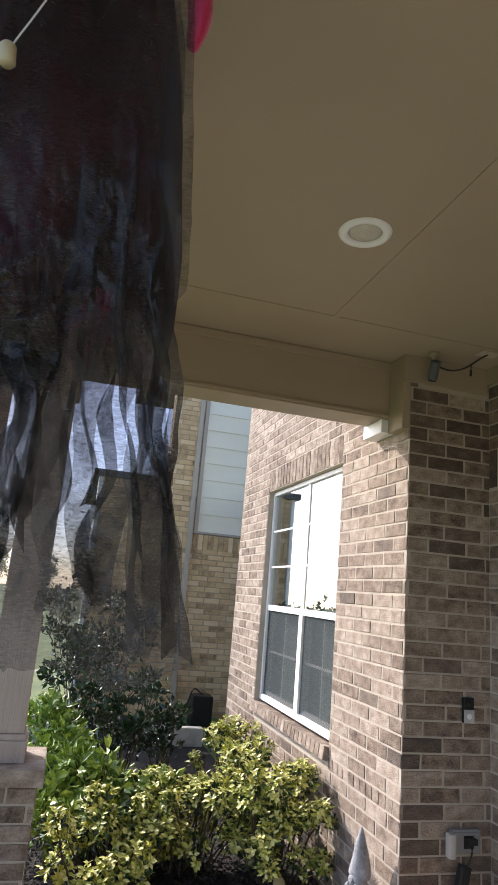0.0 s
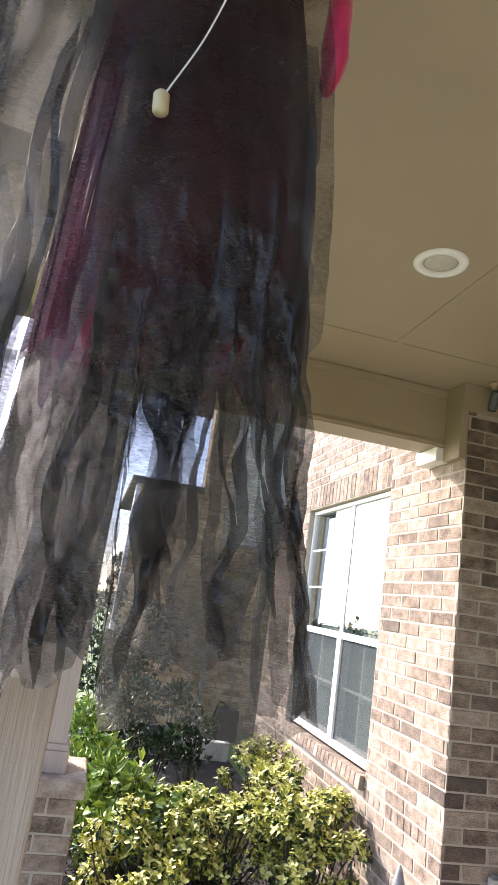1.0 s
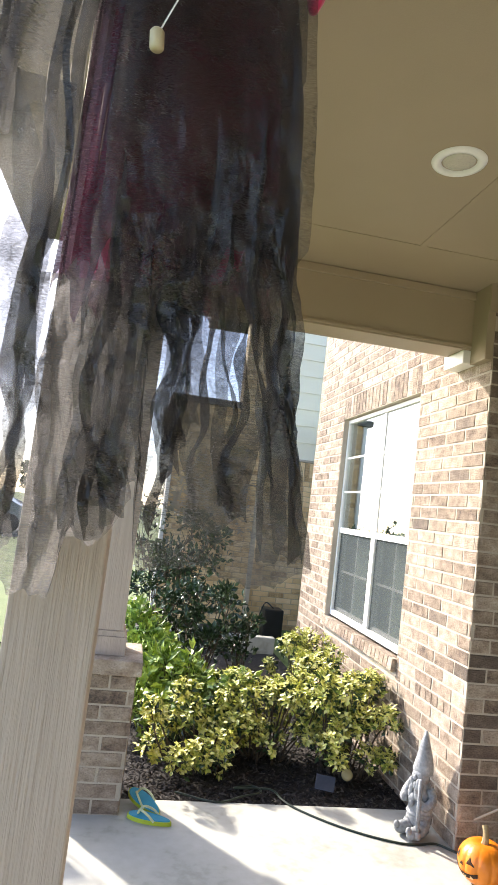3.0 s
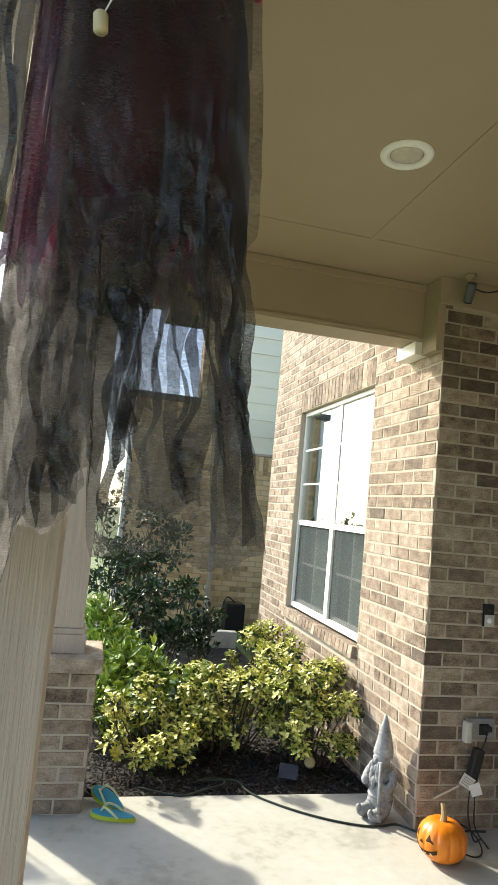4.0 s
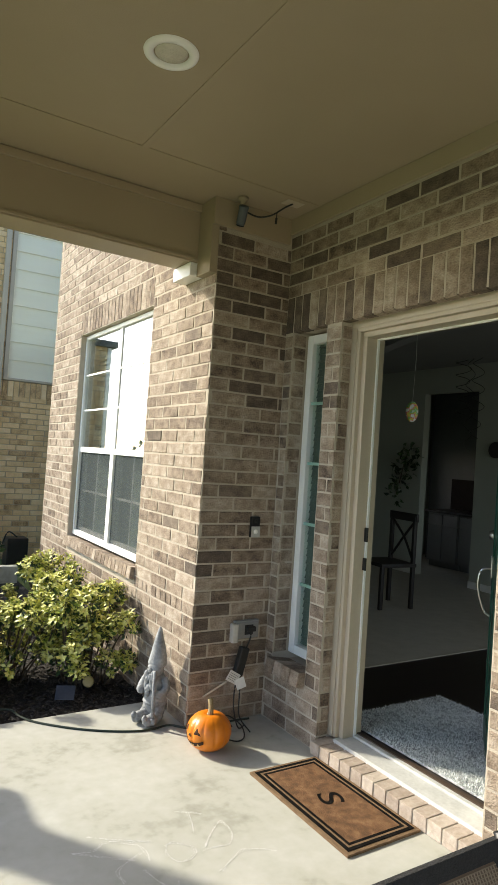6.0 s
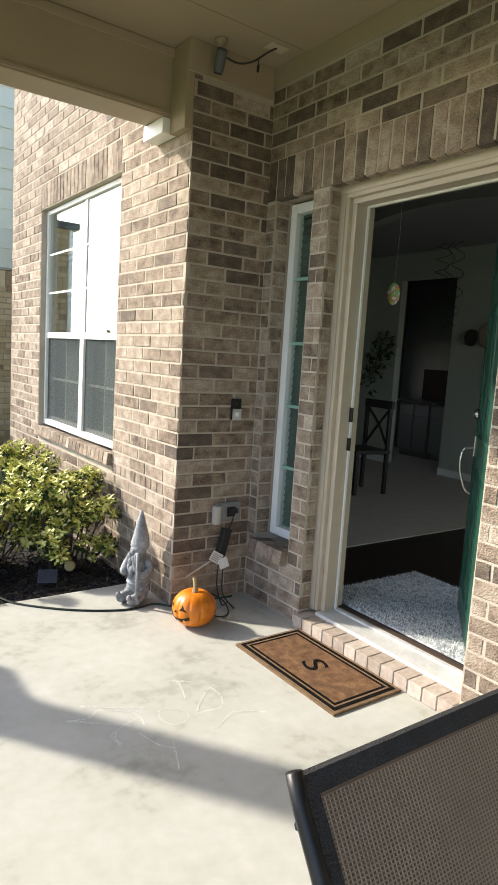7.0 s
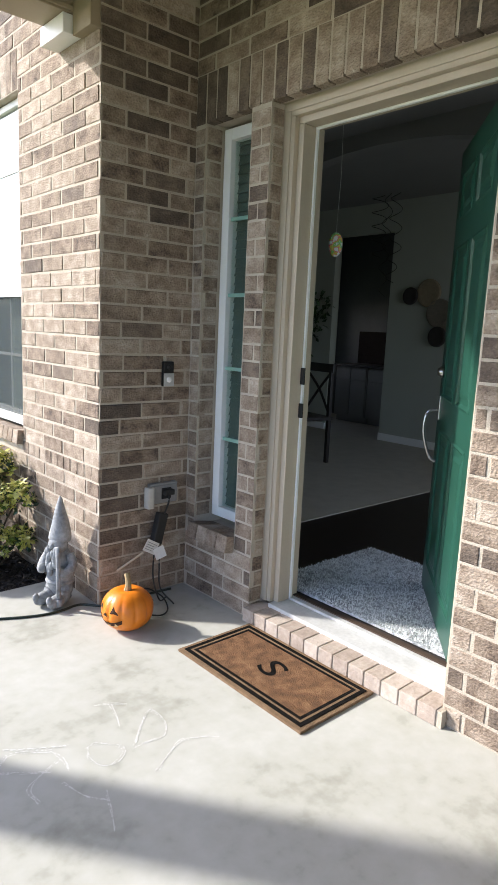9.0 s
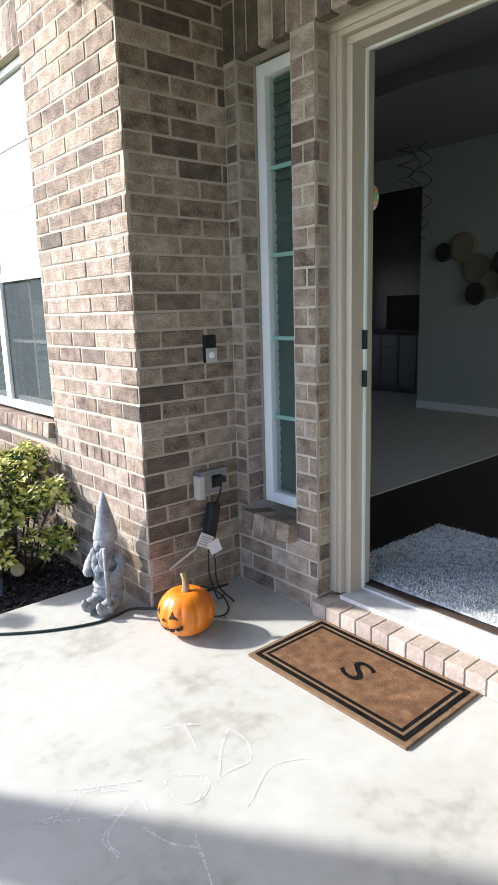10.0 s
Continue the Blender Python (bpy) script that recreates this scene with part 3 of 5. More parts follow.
for a, b in ((fy0 + 0.035, mid - 0.028), (mid + 0.028, fy1 - 0.035)):
    lo, hi = (a, b - 0.012) if a < mid - 0.1 else (a + 0.012, b)
    bars("meeting_rail", [(X0 + 0.008, X0 + 0.07, lo, hi, rail - 0.022, rail + 0.028)], WHITE, win, 0.004)
    bars("pane", [(G, G + 0.005, a, b, rail + 0.028, fz1 - 0.035)], GLASS_COATED, win).visible_shadow = False
    bars("pane", [(X0 + 0.055, X0 + 0.06, lo, hi, fz0 + 0.075, rail - 0.022)], GLASS, win).visible_shadow = False
    bars("bottom_rail", [(X0 + 0.035, X0 + 0.07, lo, hi, fz0 + 0.046, fz0 + 0.075)], WHITE, win, 0.003)
    bars("insect_screen", [(X0 + 0.024, X0 + 0.026, lo, hi, fz0 + 0.05, rail - 0.022)], SCREEN_NET, win, label="fine grey insect screen").visible_shadow = False
    z = (fz0 + rail) / 2 + 0.02
    bars("muntin", [(X0 + 0.046, X0 + 0.052, lo, hi, z - 0.009, z + 0.009)], WHITE, win)
    bars("muntin", [(X0 + 0.045, X0 + 0.051, (lo + hi) / 2 - 0.008, (lo + hi) / 2 + 0.008, fz0 + 0.075, rail - 0.022)], WHITE, win)
    for z in (rail + 0.37, rail + 0.70):
        bars("muntin", [(G - 0.007, G - 0.001, a, b, z - 0.008, z + 0.008)], WHITE, win)
    mesh = bmesh.new()
    for k in range(36):
        z = fz0 + 0.05 + k * 0.05
        v = box(mesh, X0 + 0.115, X0 + 0.119, a, b, z, z + 0.052)
        for q in v[4:]:
            q.co.x += 0.016
    part("blind", mesh, BLIND, win, "closed grey slatted blind behind the glass")
# dark sheet added behind the blinds in place of the unlit room
bars("backing", [(2.30, 2.32, fy0, fy1, fz0, fz1)], SCREEN, win)

# ---- sidelight ----
side = thing("window_2", "narrow white sidelight with five panes and blinds", "window", kind="structure")
S0 = 2.728
bars("window_frame", [(S0, S0 + 0.06, SY1 - 0.055, SY1, SZ0, SZ1), (S0, S0 + 0.06, SY0, SY0 + 0.045, SZ0, SZ1), (S0 + 0.001, S0 + 0.059, SY0 + 0.045, SY1 - 0.055, SZ0, SZ0 + 0.055), (S0 + 0.001, S0 + 0.059, SY0 + 0.045, SY1 - 0.055, SZ1 - 0.055, SZ1)], WHITE, side, 0.004)
ph = (SZ1 - SZ0 - 0.11) / 5
for k in range(5):
    z = SZ0 + 0.055 + k * ph
    bars("pane", [(S0 + 0.03, S0 + 0.034, SY0 + 0.045, SY1 - 0.055, z, z + ph)], GLASS, side).visible_shadow = False
    if k:
        bars("muntin", [(S0 + 0.015, S0 + 0.028, SY0 + 0.045, SY1 - 0.055, z - 0.009, z + 0.009)], mat("aqua muntin", [(0.3, (0.25, 0.45, 0.38)), (0.7, (0.3, 0.5, 0.42))], rough=0.5) if "aqua muntin" not in bpy.data.materials else bpy.data.materials["aqua muntin"], side)
mesh = bmesh.new()
for k in range(42):
    z = SZ0 + 0.06 + k * 0.0455
    v = box(mesh, S0 + 0.05, S0 + 0.055, SY0 + 0.04, SY1 - 0.05, z, z + 0.047)
    for q in v[4:]:
        q.co.x += 0.018
part("blind", mesh, mat("dark blind", [(0.3, (0.10, 0.13, 0.115)), (0.7, (0.13, 0.165, 0.15))], rough=0.5), side, "dark wooden blind slats")

# ---- front door frame, threshold and door ----
frame_d = thing("door_frame", "beige painted door casing with stepped mouldings", "door frame", kind="structure")
for nm, y0, y1 in (("jamb", 2.925, 3.09), ("jamb", 1.86, 1.985)):
    inner, outer = (2.925, 2.958) if y1 > 2.9 else (1.952, 1.985), (2.958, 3.09) if y1 > 2.9 else (1.86, 1.952)
    bars(nm, [(2.70, 2.80, outer[0], outer[1], 0.085, 2.3645), (2.692, 2.70, outer[0] + (0.022 if y1 > 2.9 else 0), outer[1] - (0 if y1 > 2.9 else 0.02), 0.085, 2.3845), (2.725, 2.86, inner[0], inner[1], 0.085, 2.3345)], TRIM, frame_d, 0.003)
bars("head", [(2.70, 2.80, 1.86, 3.09, 2.365, 2.44), (2.692, 2.70, 1.86, 3.09, 2.385, 2.438), (2.725, 2.86, 1.953, 2.957, 2.335, 2.3645)], TRIM, frame_d, 0.003)
bars("weather_strip", [(2.80, 2.812, 2.914, 2.924, 0.09, 2.334)], WHITE, frame_d)
bars("weather_strip", [(2.80, 2.812, 1.986, 2.914, 2.324, 2.334)], WHITE, frame_d)
bars("strike_plate", [(2.79, 2.80, 2.9, 2.924, 1.02, 1.09)], DARK, frame_d, 0.002)
bars("strike_plate", [(2.79, 2.80, 2.9, 2.924, 1.18, 1.26)], DARK, frame_d, 0.002)
structure("threshold", [(2.68, 2.80, 1.93, 2.95, 0.056, 0.088), (2.80, 2.83, 1.985, 2.925, 0.056, 0.10)], THRESHOLD, "white weathered metal threshold of the front door", "threshold", 0.004)
bars("gasket", [(2.83, 2.86, 1.985, 2.925, 0.07, 0.105)], mat("brown rubber gasket", [(0.3, (0.05, 0.03, 0.02)), (0.7, (0.07, 0.045, 0.03))]), frame_d)

door = thing("door_1", "green six-panel front door standing half open inward", "door", kind="structure", m=pose(2.83, 2.008, 0, 0, 0, 40))
DW, DZ0, DZT = 0.905, 0.115, 2.315
bars("slab", [(0, DW, -0.018, 0.018, DZ0, DZT)], GREEN, door, 0.002)
px = ((0.11, 0.415), (0.49, 0.795))
pz = ((0.25, 0.98), (1.13, 1.86), (1.98, 2.20))
sash = [(0, DW, 0.018, 0.024, DZ0, pz[0][0]), (0, DW, 0.018, 0.024, pz[0][1], pz[1][0]), (0, DW, 0.018, 0.024, pz[1][1], pz[2][0]), (0, DW, 0.018, 0.024, pz[2][1], DZT)]
for a, b in pz:
    sash += [(0, px[0][0], 0.018, 0.024, a, b), (px[0][1], px[1][0], 0.018, 0.024, a, b), (px[1][1], DW, 0.018, 0.024, a, b)]
bars("door_skin", sash, GREEN, door)
for a, b in pz:
    for p, q in px:
        bm = bmesh.new()
        ring = []
        for ins, yy in ((0, 0.0245), (0.012, 0.029), (0.026, 0.0195), (0.05, 0.0195), (0.07, 0.026)):
            ring.append([bm.verts.new((x, yy, z)) for x, z in ((p + ins, a + ins), (q - ins, a + ins), (q - ins, b - ins), (p + ins, b - ins))])
        for r, s in zip(ring, ring[1:]):
            for k in range(4):
                bm.faces.new((r[k], r[(k + 1) % 4], s[(k + 1) % 4], s[k]))
        bm.faces.new(ring[-1])
        part("raised_panel", bm, GREEN, door)
bm = bmesh.new()
lathe(bm, [(0.03, 0), (0.03, 0.012), (0.022, 0.018), (0.02, 0.03)], 16)
part("deadbolt", bm, STEEL, door, "brushed nickel deadbolt", True, m=pose(DW - 0.06, 0.024, 1.26, -90))
bm = bmesh.new()
box(bm, DW - 0.085, DW - 0.035, 0.024, 0.034, 1.02, 1.14, 0.004)
tube(bm, smooth_path([(DW - 0.06, 0.034, 1.07), (DW - 0.06, 0.085, 1.05), (DW - 0.06, 0.095, 0.95), (DW - 0.06, 0.06, 0.83), (DW - 0.06, 0.026, 0.80)]), 0.008)
part("door_handle", bm, STEEL, door, "brushed nickel grip handle")
bm = bmesh.new()
lathe(bm, [(0.028, 0), (0.028, 0.02), (0.02, 0.03), (0.034, 0.05), (0.02, 0.075)], 16)
part("door_knob", bm, STEEL, door, "brushed nickel inner knob", True, m=pose(DW - 0.06, -0.018, 1.05, 90))
bars("door_edge", [(DW + 0.0005, DW + 0.004, -0.016, 0.016, DZ0 + 0.01, DZT - 0.01)], mat("pale door edge", [(0.3, (0.3, 0.33, 0.3)), (0.7, (0.36, 0.39, 0.36))]), door)

# ---- the room behind the door ----
# added lamp in an assumed south opening, out of sight, brightens the room
room_fill = new("room_fill_lamp", bpy.data.lights.new("room_fill_lamp", "AREA"))
room_fill.data.shape, room_fill.data.size, room_fill.data.size_y, room_fill.data.energy = "RECTANGLE", 2.3, 1.6, 6.0
room_fill.data.color = (1.0, 1.0, 0.96)
room_fill.matrix_world = look((5.4, 0.42, 1.65), (5.4, 3.4, 0.0))
# added lamp in an assumed kitchen opening, out of sight behind the room wall
kitchen_fill = new("kitchen_fill_lamp", bpy.data.lights.new("kitchen_fill_lamp", "AREA"))
kitchen_fill.data.shape, kitchen_fill.data.size, kitchen_fill.data.size_y, kitchen_fill.data.energy = "RECTANGLE", 0.7, 0.8, 0.12
kitchen_fill.matrix_world = look((7.95, 8.22, 1.6), (7.95, 5, 1.0))
FL = 0.09
structure("hall_floor", [(2.86, 7.6, 0.4, 3.8, -0.02, FL)], HARDWOOD, "near-black hardwood hall floor", "floor")
structure("carpet", [(2.86, 11.0, 3.8, 8.3, -0.02, FL + 0.008)], CARPET, "beige wall-to-wall carpet in the dim room", "carpet")
structure("room_wall", [(7.35, 7.47, 0.4, 5.80, 0.0, 3.09), (7.35, 7.47, 5.80, 6.74, 2.73, 3.09), (7.35, 7.47, 6.74, 8.3, 0.0, 3.09)], WALLIN, "grey-green painted room wall with a doorway", "wall")
# the openings in the y 0.28 and y 8.3 walls are added, unseen, for light
structure("room_side_wall", [(2.81, 7.6, 8.3, 8.42, 0.0, 3.09), (8.3, 11.0, 8.3, 8.42, 0.0, 3.09), (7.6, 8.3, 8.3, 8.42, 0.0, 1.2), (7.6, 8.3, 8.3, 8.42, 2.0, 3.09), (2.81, 4.2, 0.28, 0.4, 0.0, 3.09), (6.6, 11.0, 0.28, 0.4, 0.0, 3.09), (4.2, 6.6, 0.28, 0.4, 0.0, 0.8), (4.2, 6.6, 0.28, 0.4, 2.5, 3.09), (10.9, 11.0, 0.4, 8.3, 0.0, 3.09), (2.801, 2.86, 3.56, 8.3, 0.0, 3.09), (2.801, 2.86, 0.4, 1.86, 0.0, 3.09), (2.801, 2.86, 1.86, 3.03, 2.445, 3.09), (2.801, 2.86, 3.03, 3.14, 0.0, 3.09)], WALLIN, "grey-green painted side walls of the dim room", "wall")
structure("room_ceiling", [(2.81, 11.0, 0.3, 8.4, 3.09, 3.2)], CEILIN, "pale room ceiling, its dimness put into the grey colour", "ceiling")
bm = bmesh.new()
for k in range(14):
    a0, a1 = math.pi * k / 14, math.pi * (k + 1) / 14
    ys = [4.3 - 1.45 * math.cos(a) for a in (a0, a1)]
    zs = [2.55 + 0.42 * math.sin(a) for a in (a0, a1)]
    vs = [bm.verts.new(p) for p in ((5.0, ys[0], zs[0]), (5.0, ys[1], zs[1]), (5.0, ys[1], 3.09), (5.0, ys[0], 3.09), (5.14, ys[0], zs[0]), (5.14, ys[1], zs[1]), (5.14, ys[1], 3.09), (5.14, ys[0], 3.09))]
    for f in ((0, 1, 2, 3), (7, 6, 5, 4), (0, 4, 5, 1)):
        bm.faces.new([vs[i] for i in f])
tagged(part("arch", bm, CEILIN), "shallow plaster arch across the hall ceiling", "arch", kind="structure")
structure("baseboard", [(7.33, 7.349, 0.4, 5.80, FL, FL + 0.1), (7.33, 7.349, 6.74, 8.3, FL + 0.01, FL + 0.1)], WHITE, "white baseboard along the room wall", "baseboard", 0.003)

# ---- porch things ----
def leafy(bm, centre, radius, count, size, rng, flat=1.0, droop=0.0):
    """Pointed leaves in whorls over a lumpy clump, most of them facing outward."""
    c = Vector(centre)
    for _ in range(count):
        d = Vector((rng.gauss(0, 1), rng.gauss(0, 1), rng.gauss(0.35, 0.9) * flat)).normalized()
        p = c + Vector((d.x * radius, d.y * radius, d.z * radius * flat)) * rng.uniform(0.45, 1.0)
        out = (d + Vector((rng.gauss(0, 0.5), rng.gauss(0, 0.5), rng.gauss(0.25 - droop, 0.4)))).normalized()
        s = out.cross(Vector((rng.gauss(0, 1), rng.gauss(0, 1), rng.gauss(0, 1)))).normalized()
        n = out.cross(s)
        l, w = size * rng.uniform(0.7, 1.3), size * rng.uniform(0.22, 0.34)
        a, b = bm.verts.new(p), bm.verts.new(p + out * l - n * l * 0.12)
        m1, m2 = bm.verts.new(p + out * l * 0.5 + s * w + n * w * 0.4), bm.verts.new(p + out * l * 0.5 - s * w + n * w * 0.4)
        mid = bm.verts.new(p + out * l * 0.5)
        for f in ((a, m1, mid), (m1, b, mid), (b, m2, mid), (m2, a, mid)):
            bm.faces.new(f)


def shrub(name, label, base, clumps, count, size, leaf, seed, droop=0.0):
    rng = random.Random(seed)
    b = thing(name, label, "shrub", m=pose(*base))
    st, lv = bmesh.new(), bmesh.new()
    for x, y, z, r in clumps:
        root = Vector((x * 0.35 + rng.uniform(-0.04, 0.04), y * 0.35 + rng.uniform(-0.04, 0.04), -0.05))
        tip = Vector((x, y, z))
        tube(st, smooth_path([root, root.lerp(tip, 0.5) + Vector((rng.uniform(-0.04, 0.04), rng.uniform(-0.04, 0.04), 0.03)), tip], 3), [0.009, 0.008, 0.007, 0.006, 0.005, 0.004, 0.003], 5)
        for k in range(6):
            q = tip + Vector((rng.gauss(0, r * 0.45), rng.gauss(0, r * 0.45), rng.gauss(0, r * 0.35)))
            tube(st, [tip.lerp(root, 0.2), q], [0.004, 0.002], 4)
            leafy(lv, q, r * 0.62, count // 6, size, rng, 0.8, droop)
    tagged(part("stem", st, STEM, b), kind="stuff")
    tagged(part("leaves", lv, leaf, b), kind="stuff")
    return b


rng = random.Random(4)
def clumps_of(n, w, d, h0, h1, r0, r1):
    return [(rng.uniform(-w, w), rng.uniform(-d, d), rng.uniform(h0, h1), rng.uniform(r0, r1)) for _ in range(n)]


def rosettes(bm, centre, radius, count, size, rng):
    """Shoot tips on a clump's outside, each a whorl of leaves round an upright bud."""
    c = Vector(centre)
    for _ in range(count):
        d = Vector((rng.gauss(0, 1), rng.gauss(0, 1), rng.gauss(0.5, 0.8))).normalized()
        tip = c + d * radius * rng.uniform(0.75, 1.2)
        axis = (d * 0.7 + Vector((rng.gauss(0, 0.2), rng.gauss(0, 0.2), 0.6))).normalized()
        side = axis.cross(Vector((0.31, 0.52, 0.2))).normalized()
        other = axis.cross(side)
        n = rng.randint(6, 9)
        for k in range(n):
            a = k * 2.4 + rng.uniform(-0.3, 0.3)
            r = (side * math.cos(a) + other * math.sin(a))
            lift = rng.uniform(0.25, 0.95)
            out = (r + axis * lift).normalized()
            s = out.cross(axis).normalized()
            p = tip - axis * 0.012 * (k % 4)
            l, w = size * rng.uniform(0.6, 1.15), size * rng.uniform(0.2, 0.3)
            v = [bm.verts.new(q) for q in (p, p + out * l * 0.5 + s * w, p + out * l - axis * l * 0.14, p + out * l * 0.5 - s * w, p + out * l * 0.52 - axis * w * 0.3)]
            for f in ((0, 1, 4), (1, 2, 4), (2, 3, 4), (3, 0, 4)):
                bm.faces.new([v[i] for i in f])


def euonymus(label, base, clumps, count, seed):
    """Dark green inner leaves, their colour also holding the gaps' shade, and yellow shoot tips on woody stems."""
    rng = random.Random(seed)
    b = thing("euonymus_bush", label, "shrub", m=pose(*base))
    st, inner, tips = bmesh.new(), bmesh.new(), bmesh.new()
    for x, y, z, r in clumps:
        root = Vector((x * 0.4 + rng.uniform(-0.04, 0.04), y * 0.4 + rng.uniform(-0.04, 0.04), -0.05))
        top = Vector((x, y, z))
        tube(st, smooth_path([root, root.lerp(top, 0.5) + Vector((rng.uniform(-0.04, 0.04), rng.uniform(-0.04, 0.04), 0.03)), top], 3), [0.008, 0.007, 0.006, 0.006, 0.005, 0.004, 0.003], 5)
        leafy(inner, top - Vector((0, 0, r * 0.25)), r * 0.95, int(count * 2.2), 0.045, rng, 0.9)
        rosettes(tips, top, r, count + 5, 0.046, rng)
    tagged(part("stem", st, STEM, b), kind="stuff")
    tagged(part("inner_leaves", inner, LEAF_D, b, "dark green inner leaves, deepened with gap shade"), kind="stuff")
    tagged(part("leaves", tips, LEAF_Y, b, "yellow-edged leaves at the shoot tips"), kind="stuff")
    return b


euonymus("yellow and green variegated bush against the brick wall", (1.80, 4.62, 0), clumps_of(30, 0.25, 0.34, 0.14, 0.60, 0.06, 0.10), 19, 31)
euonymus("low yellow variegated bush in black mulch", (1.28, 4.84, 0), clumps_of(30, 0.32, 0.32, 0.10, 0.48, 0.06, 0.10), 19, 32)
euonymus("sparse yellow variegated bush near the slab edge", (0.80, 4.62, 0), clumps_of(30, 0.38, 0.30, 0.06, 0.40, 0.055, 0.095), 17, 33)
euonymus("yellow variegated bush by the window", (1.82, 5.75, 0), clumps_of(24, 0.20, 0.55, 0.2, 0.58, 0.06, 0.10), 13, 36)
shrub("weed_clump", "bright green broad-leaved plants behind the column", (0.66, 5.25, 0), clumps_of(24, 0.34, 0.42, 0.12, 0.46, 0.10, 0.16), 95, 0.08, LEAF_G, 34, 0.25)
shrub("weed_clump", "tall green plants at the bed edge", (0.42, 6.1, 0), clumps_of(12, 0.20, 0.35, 0.2, 0.66, 0.10, 0.17), 80, 0.09, LEAF_G, 37, 0.3)
shrub("holly_bush", "dark glossy bush with upright stems", (0.95, 6.8, 0), clumps_of(20, 0.36, 0.36, 0.2, 0.80, 0.09, 0.15), 72, 0.07, LEAF_D, 35)
shrub("holly_bush", "dark leafy bush near the brick wall", (1.48, 7.1, 0), clumps_of(10, 0.26, 0.28, 0.15, 0.55, 0.08, 0.13), 62, 0.065, LEAF_D, 38)
shrub("holly_bush", "tall dark evergreen behind the bed", (0.75, 8.6, 0), clumps_of(22, 0.5, 0.45, 0.5, 1.6, 0.16, 0.26), 100, 0.085, LEAF_D, 39)

chips = bmesh.new()
for _ in range(5200):
    x, y = rng.uniform(0.25, 2.07), 4.04 + 2.2 * rng.random() ** 1.6
    s, a = rng.uniform(0.008, 0.026), rng.uniform(0, math.pi)
    m = pose(x, y, -0.03 + rng.uniform(0, 0.018), rng.uniform(-35, 35), rng.uniform(-35, 35), math.degrees(a))
    v = [chips.verts.new(m @ Vector(p)) for p in ((-s, -s * 0.3, 0), (s, -s * 0.25, 0), (s * 0.8, s * 0.3, 0), (-s * 0.9, s * 0.25, 0), (0, 0, s * 0.35))]
    for f in ((0, 1, 4), (1, 2, 4), (2, 3, 4), (3, 0, 4)):
        chips.faces.new([v[i] for i in f])
tagged(part("mulch_chips", chips, CHIP), "black shredded mulch chips over the bed", "mulch", kind="stuff")
structure("bed_edging", [(0.1, 2.07, 8.0, 8.12, -0.2, 0.16)], CONCRETE, "pale concrete edging behind the bushes", "edging", 0.01)

# recessed ceiling light
lamp = thing("ceiling_light", "white recessed downlight in the porch ceiling, switched off", "ceiling light", m=pose(1.245, 2.497, CEIL))
bm = bmesh.new()
lathe(bm, [(0.066, 0.02), (0.07, -0.008), (0.092, -0.012), (0.106, -0.006), (0.108, -0.0005)], 40)
bmesh.ops.delete(bm, geom=[f for f in bm.faces if len(f.verts) > 4], context="FACES_ONLY")
part("trim_ring", bm, WHITE, lamp, soft=True)
bm = bmesh.new()
lathe(bm, [(0.068, 0.004), (0.06, -0.006), (0.035, -0.014), (0.01, -0.018)], 32)
part("lens", bm, LENS, lamp, "frosted glass lens", True)

# small camera on the frieze with its lead
cam_b = thing("security_camera", "small grey bullet camera on the ceiling corner", "security camera", m=pose(2.17, 3.47, CEIL))
bm = bmesh.new()
lathe(bm, [(0.032, 0), (0.032, -0.014), (0.016, -0.02), (0.014, -0.06)], 20)
part("mount", bm, TAUPE, cam_b, soft=True)
bm = bmesh.new()
lathe(bm, [(0.022, -0.055), (0.027, -0.045), (0.028, 0.03), (0.03, 0.05), (0.026, 0.056)], 20)
part("housing", bm, SCREEN, cam_b, "grey cylinder housing", True, m=pose(-0.005, -0.01, -0.11, 35, 0, -15))
bm = bmesh.new()
lathe(bm, [(0.024, 0.0), (0.024, 0.006), (0.012, 0.008)], 20)
part("lens", bm, DARK, cam_b, "black lens", True, m=pose(-0.005, -0.01, -0.11, 35, 0, -15) @ pose(0, 0, -0.062))
lead = thing("camera_cable", "thin black camera cable with a loose plug", "cable")
bm = bmesh.new()
tube(bm, smooth_path([(2.18, 3.47, CEIL - 0.075), (2.26, 3.44, CEIL - 0.10), (2.33, 3.40, CEIL - 0.085), (2.40, 3.36, CEIL - 0.03), (2.44, 3.34, CEIL - 0.004)]), 0.005, 6)
part("lead", bm, BLACK, lead)
bm = bmesh.new()
tube(bm, [(2.36, 3.385, CEIL - 0.06), (2.357, 3.383, CEIL - 0.10)], 0.003, 6)
tube(bm, [(2.357, 3.383, CEIL - 0.10), (2.355, 3.382, CEIL - 0.135)], 0.007, 8)
part("plug", bm, BLACK, lead)
tagged(bars("cable_plate", [(2.38, 2.50, 3.30, 3.38, CEIL - 0.004, CEIL - 0.0005)], TRIM, None, 0.001), "pale filler patch where the cable enters", "wall plate")

# doorbell and outlet on the bell wall
bell = thing("doorbell", "video doorbell with black top and silver front", "doorbell", m=pose(2.462, FACE_B, 1.12))
bars("body", [(-0.031, 0.031, -0.026, -0.002, 0, 0.128)], DARK, bell, 0.004)
bars("front_plate", [(-0.0315, 0.0315, -0.029, -0.0262, 0.001, 0.068)], SILVER, bell, 0.001, "silver front plate")
bm = bmesh.new()
lathe(bm, [(0.015, 0), (0.015, 0.004), (0.011, 0.005)], 20)
part("button", bm, WHITE, bell, "round button", True, m=pose(0, -0.029, 0.036, 90))
bm = bmesh.new()
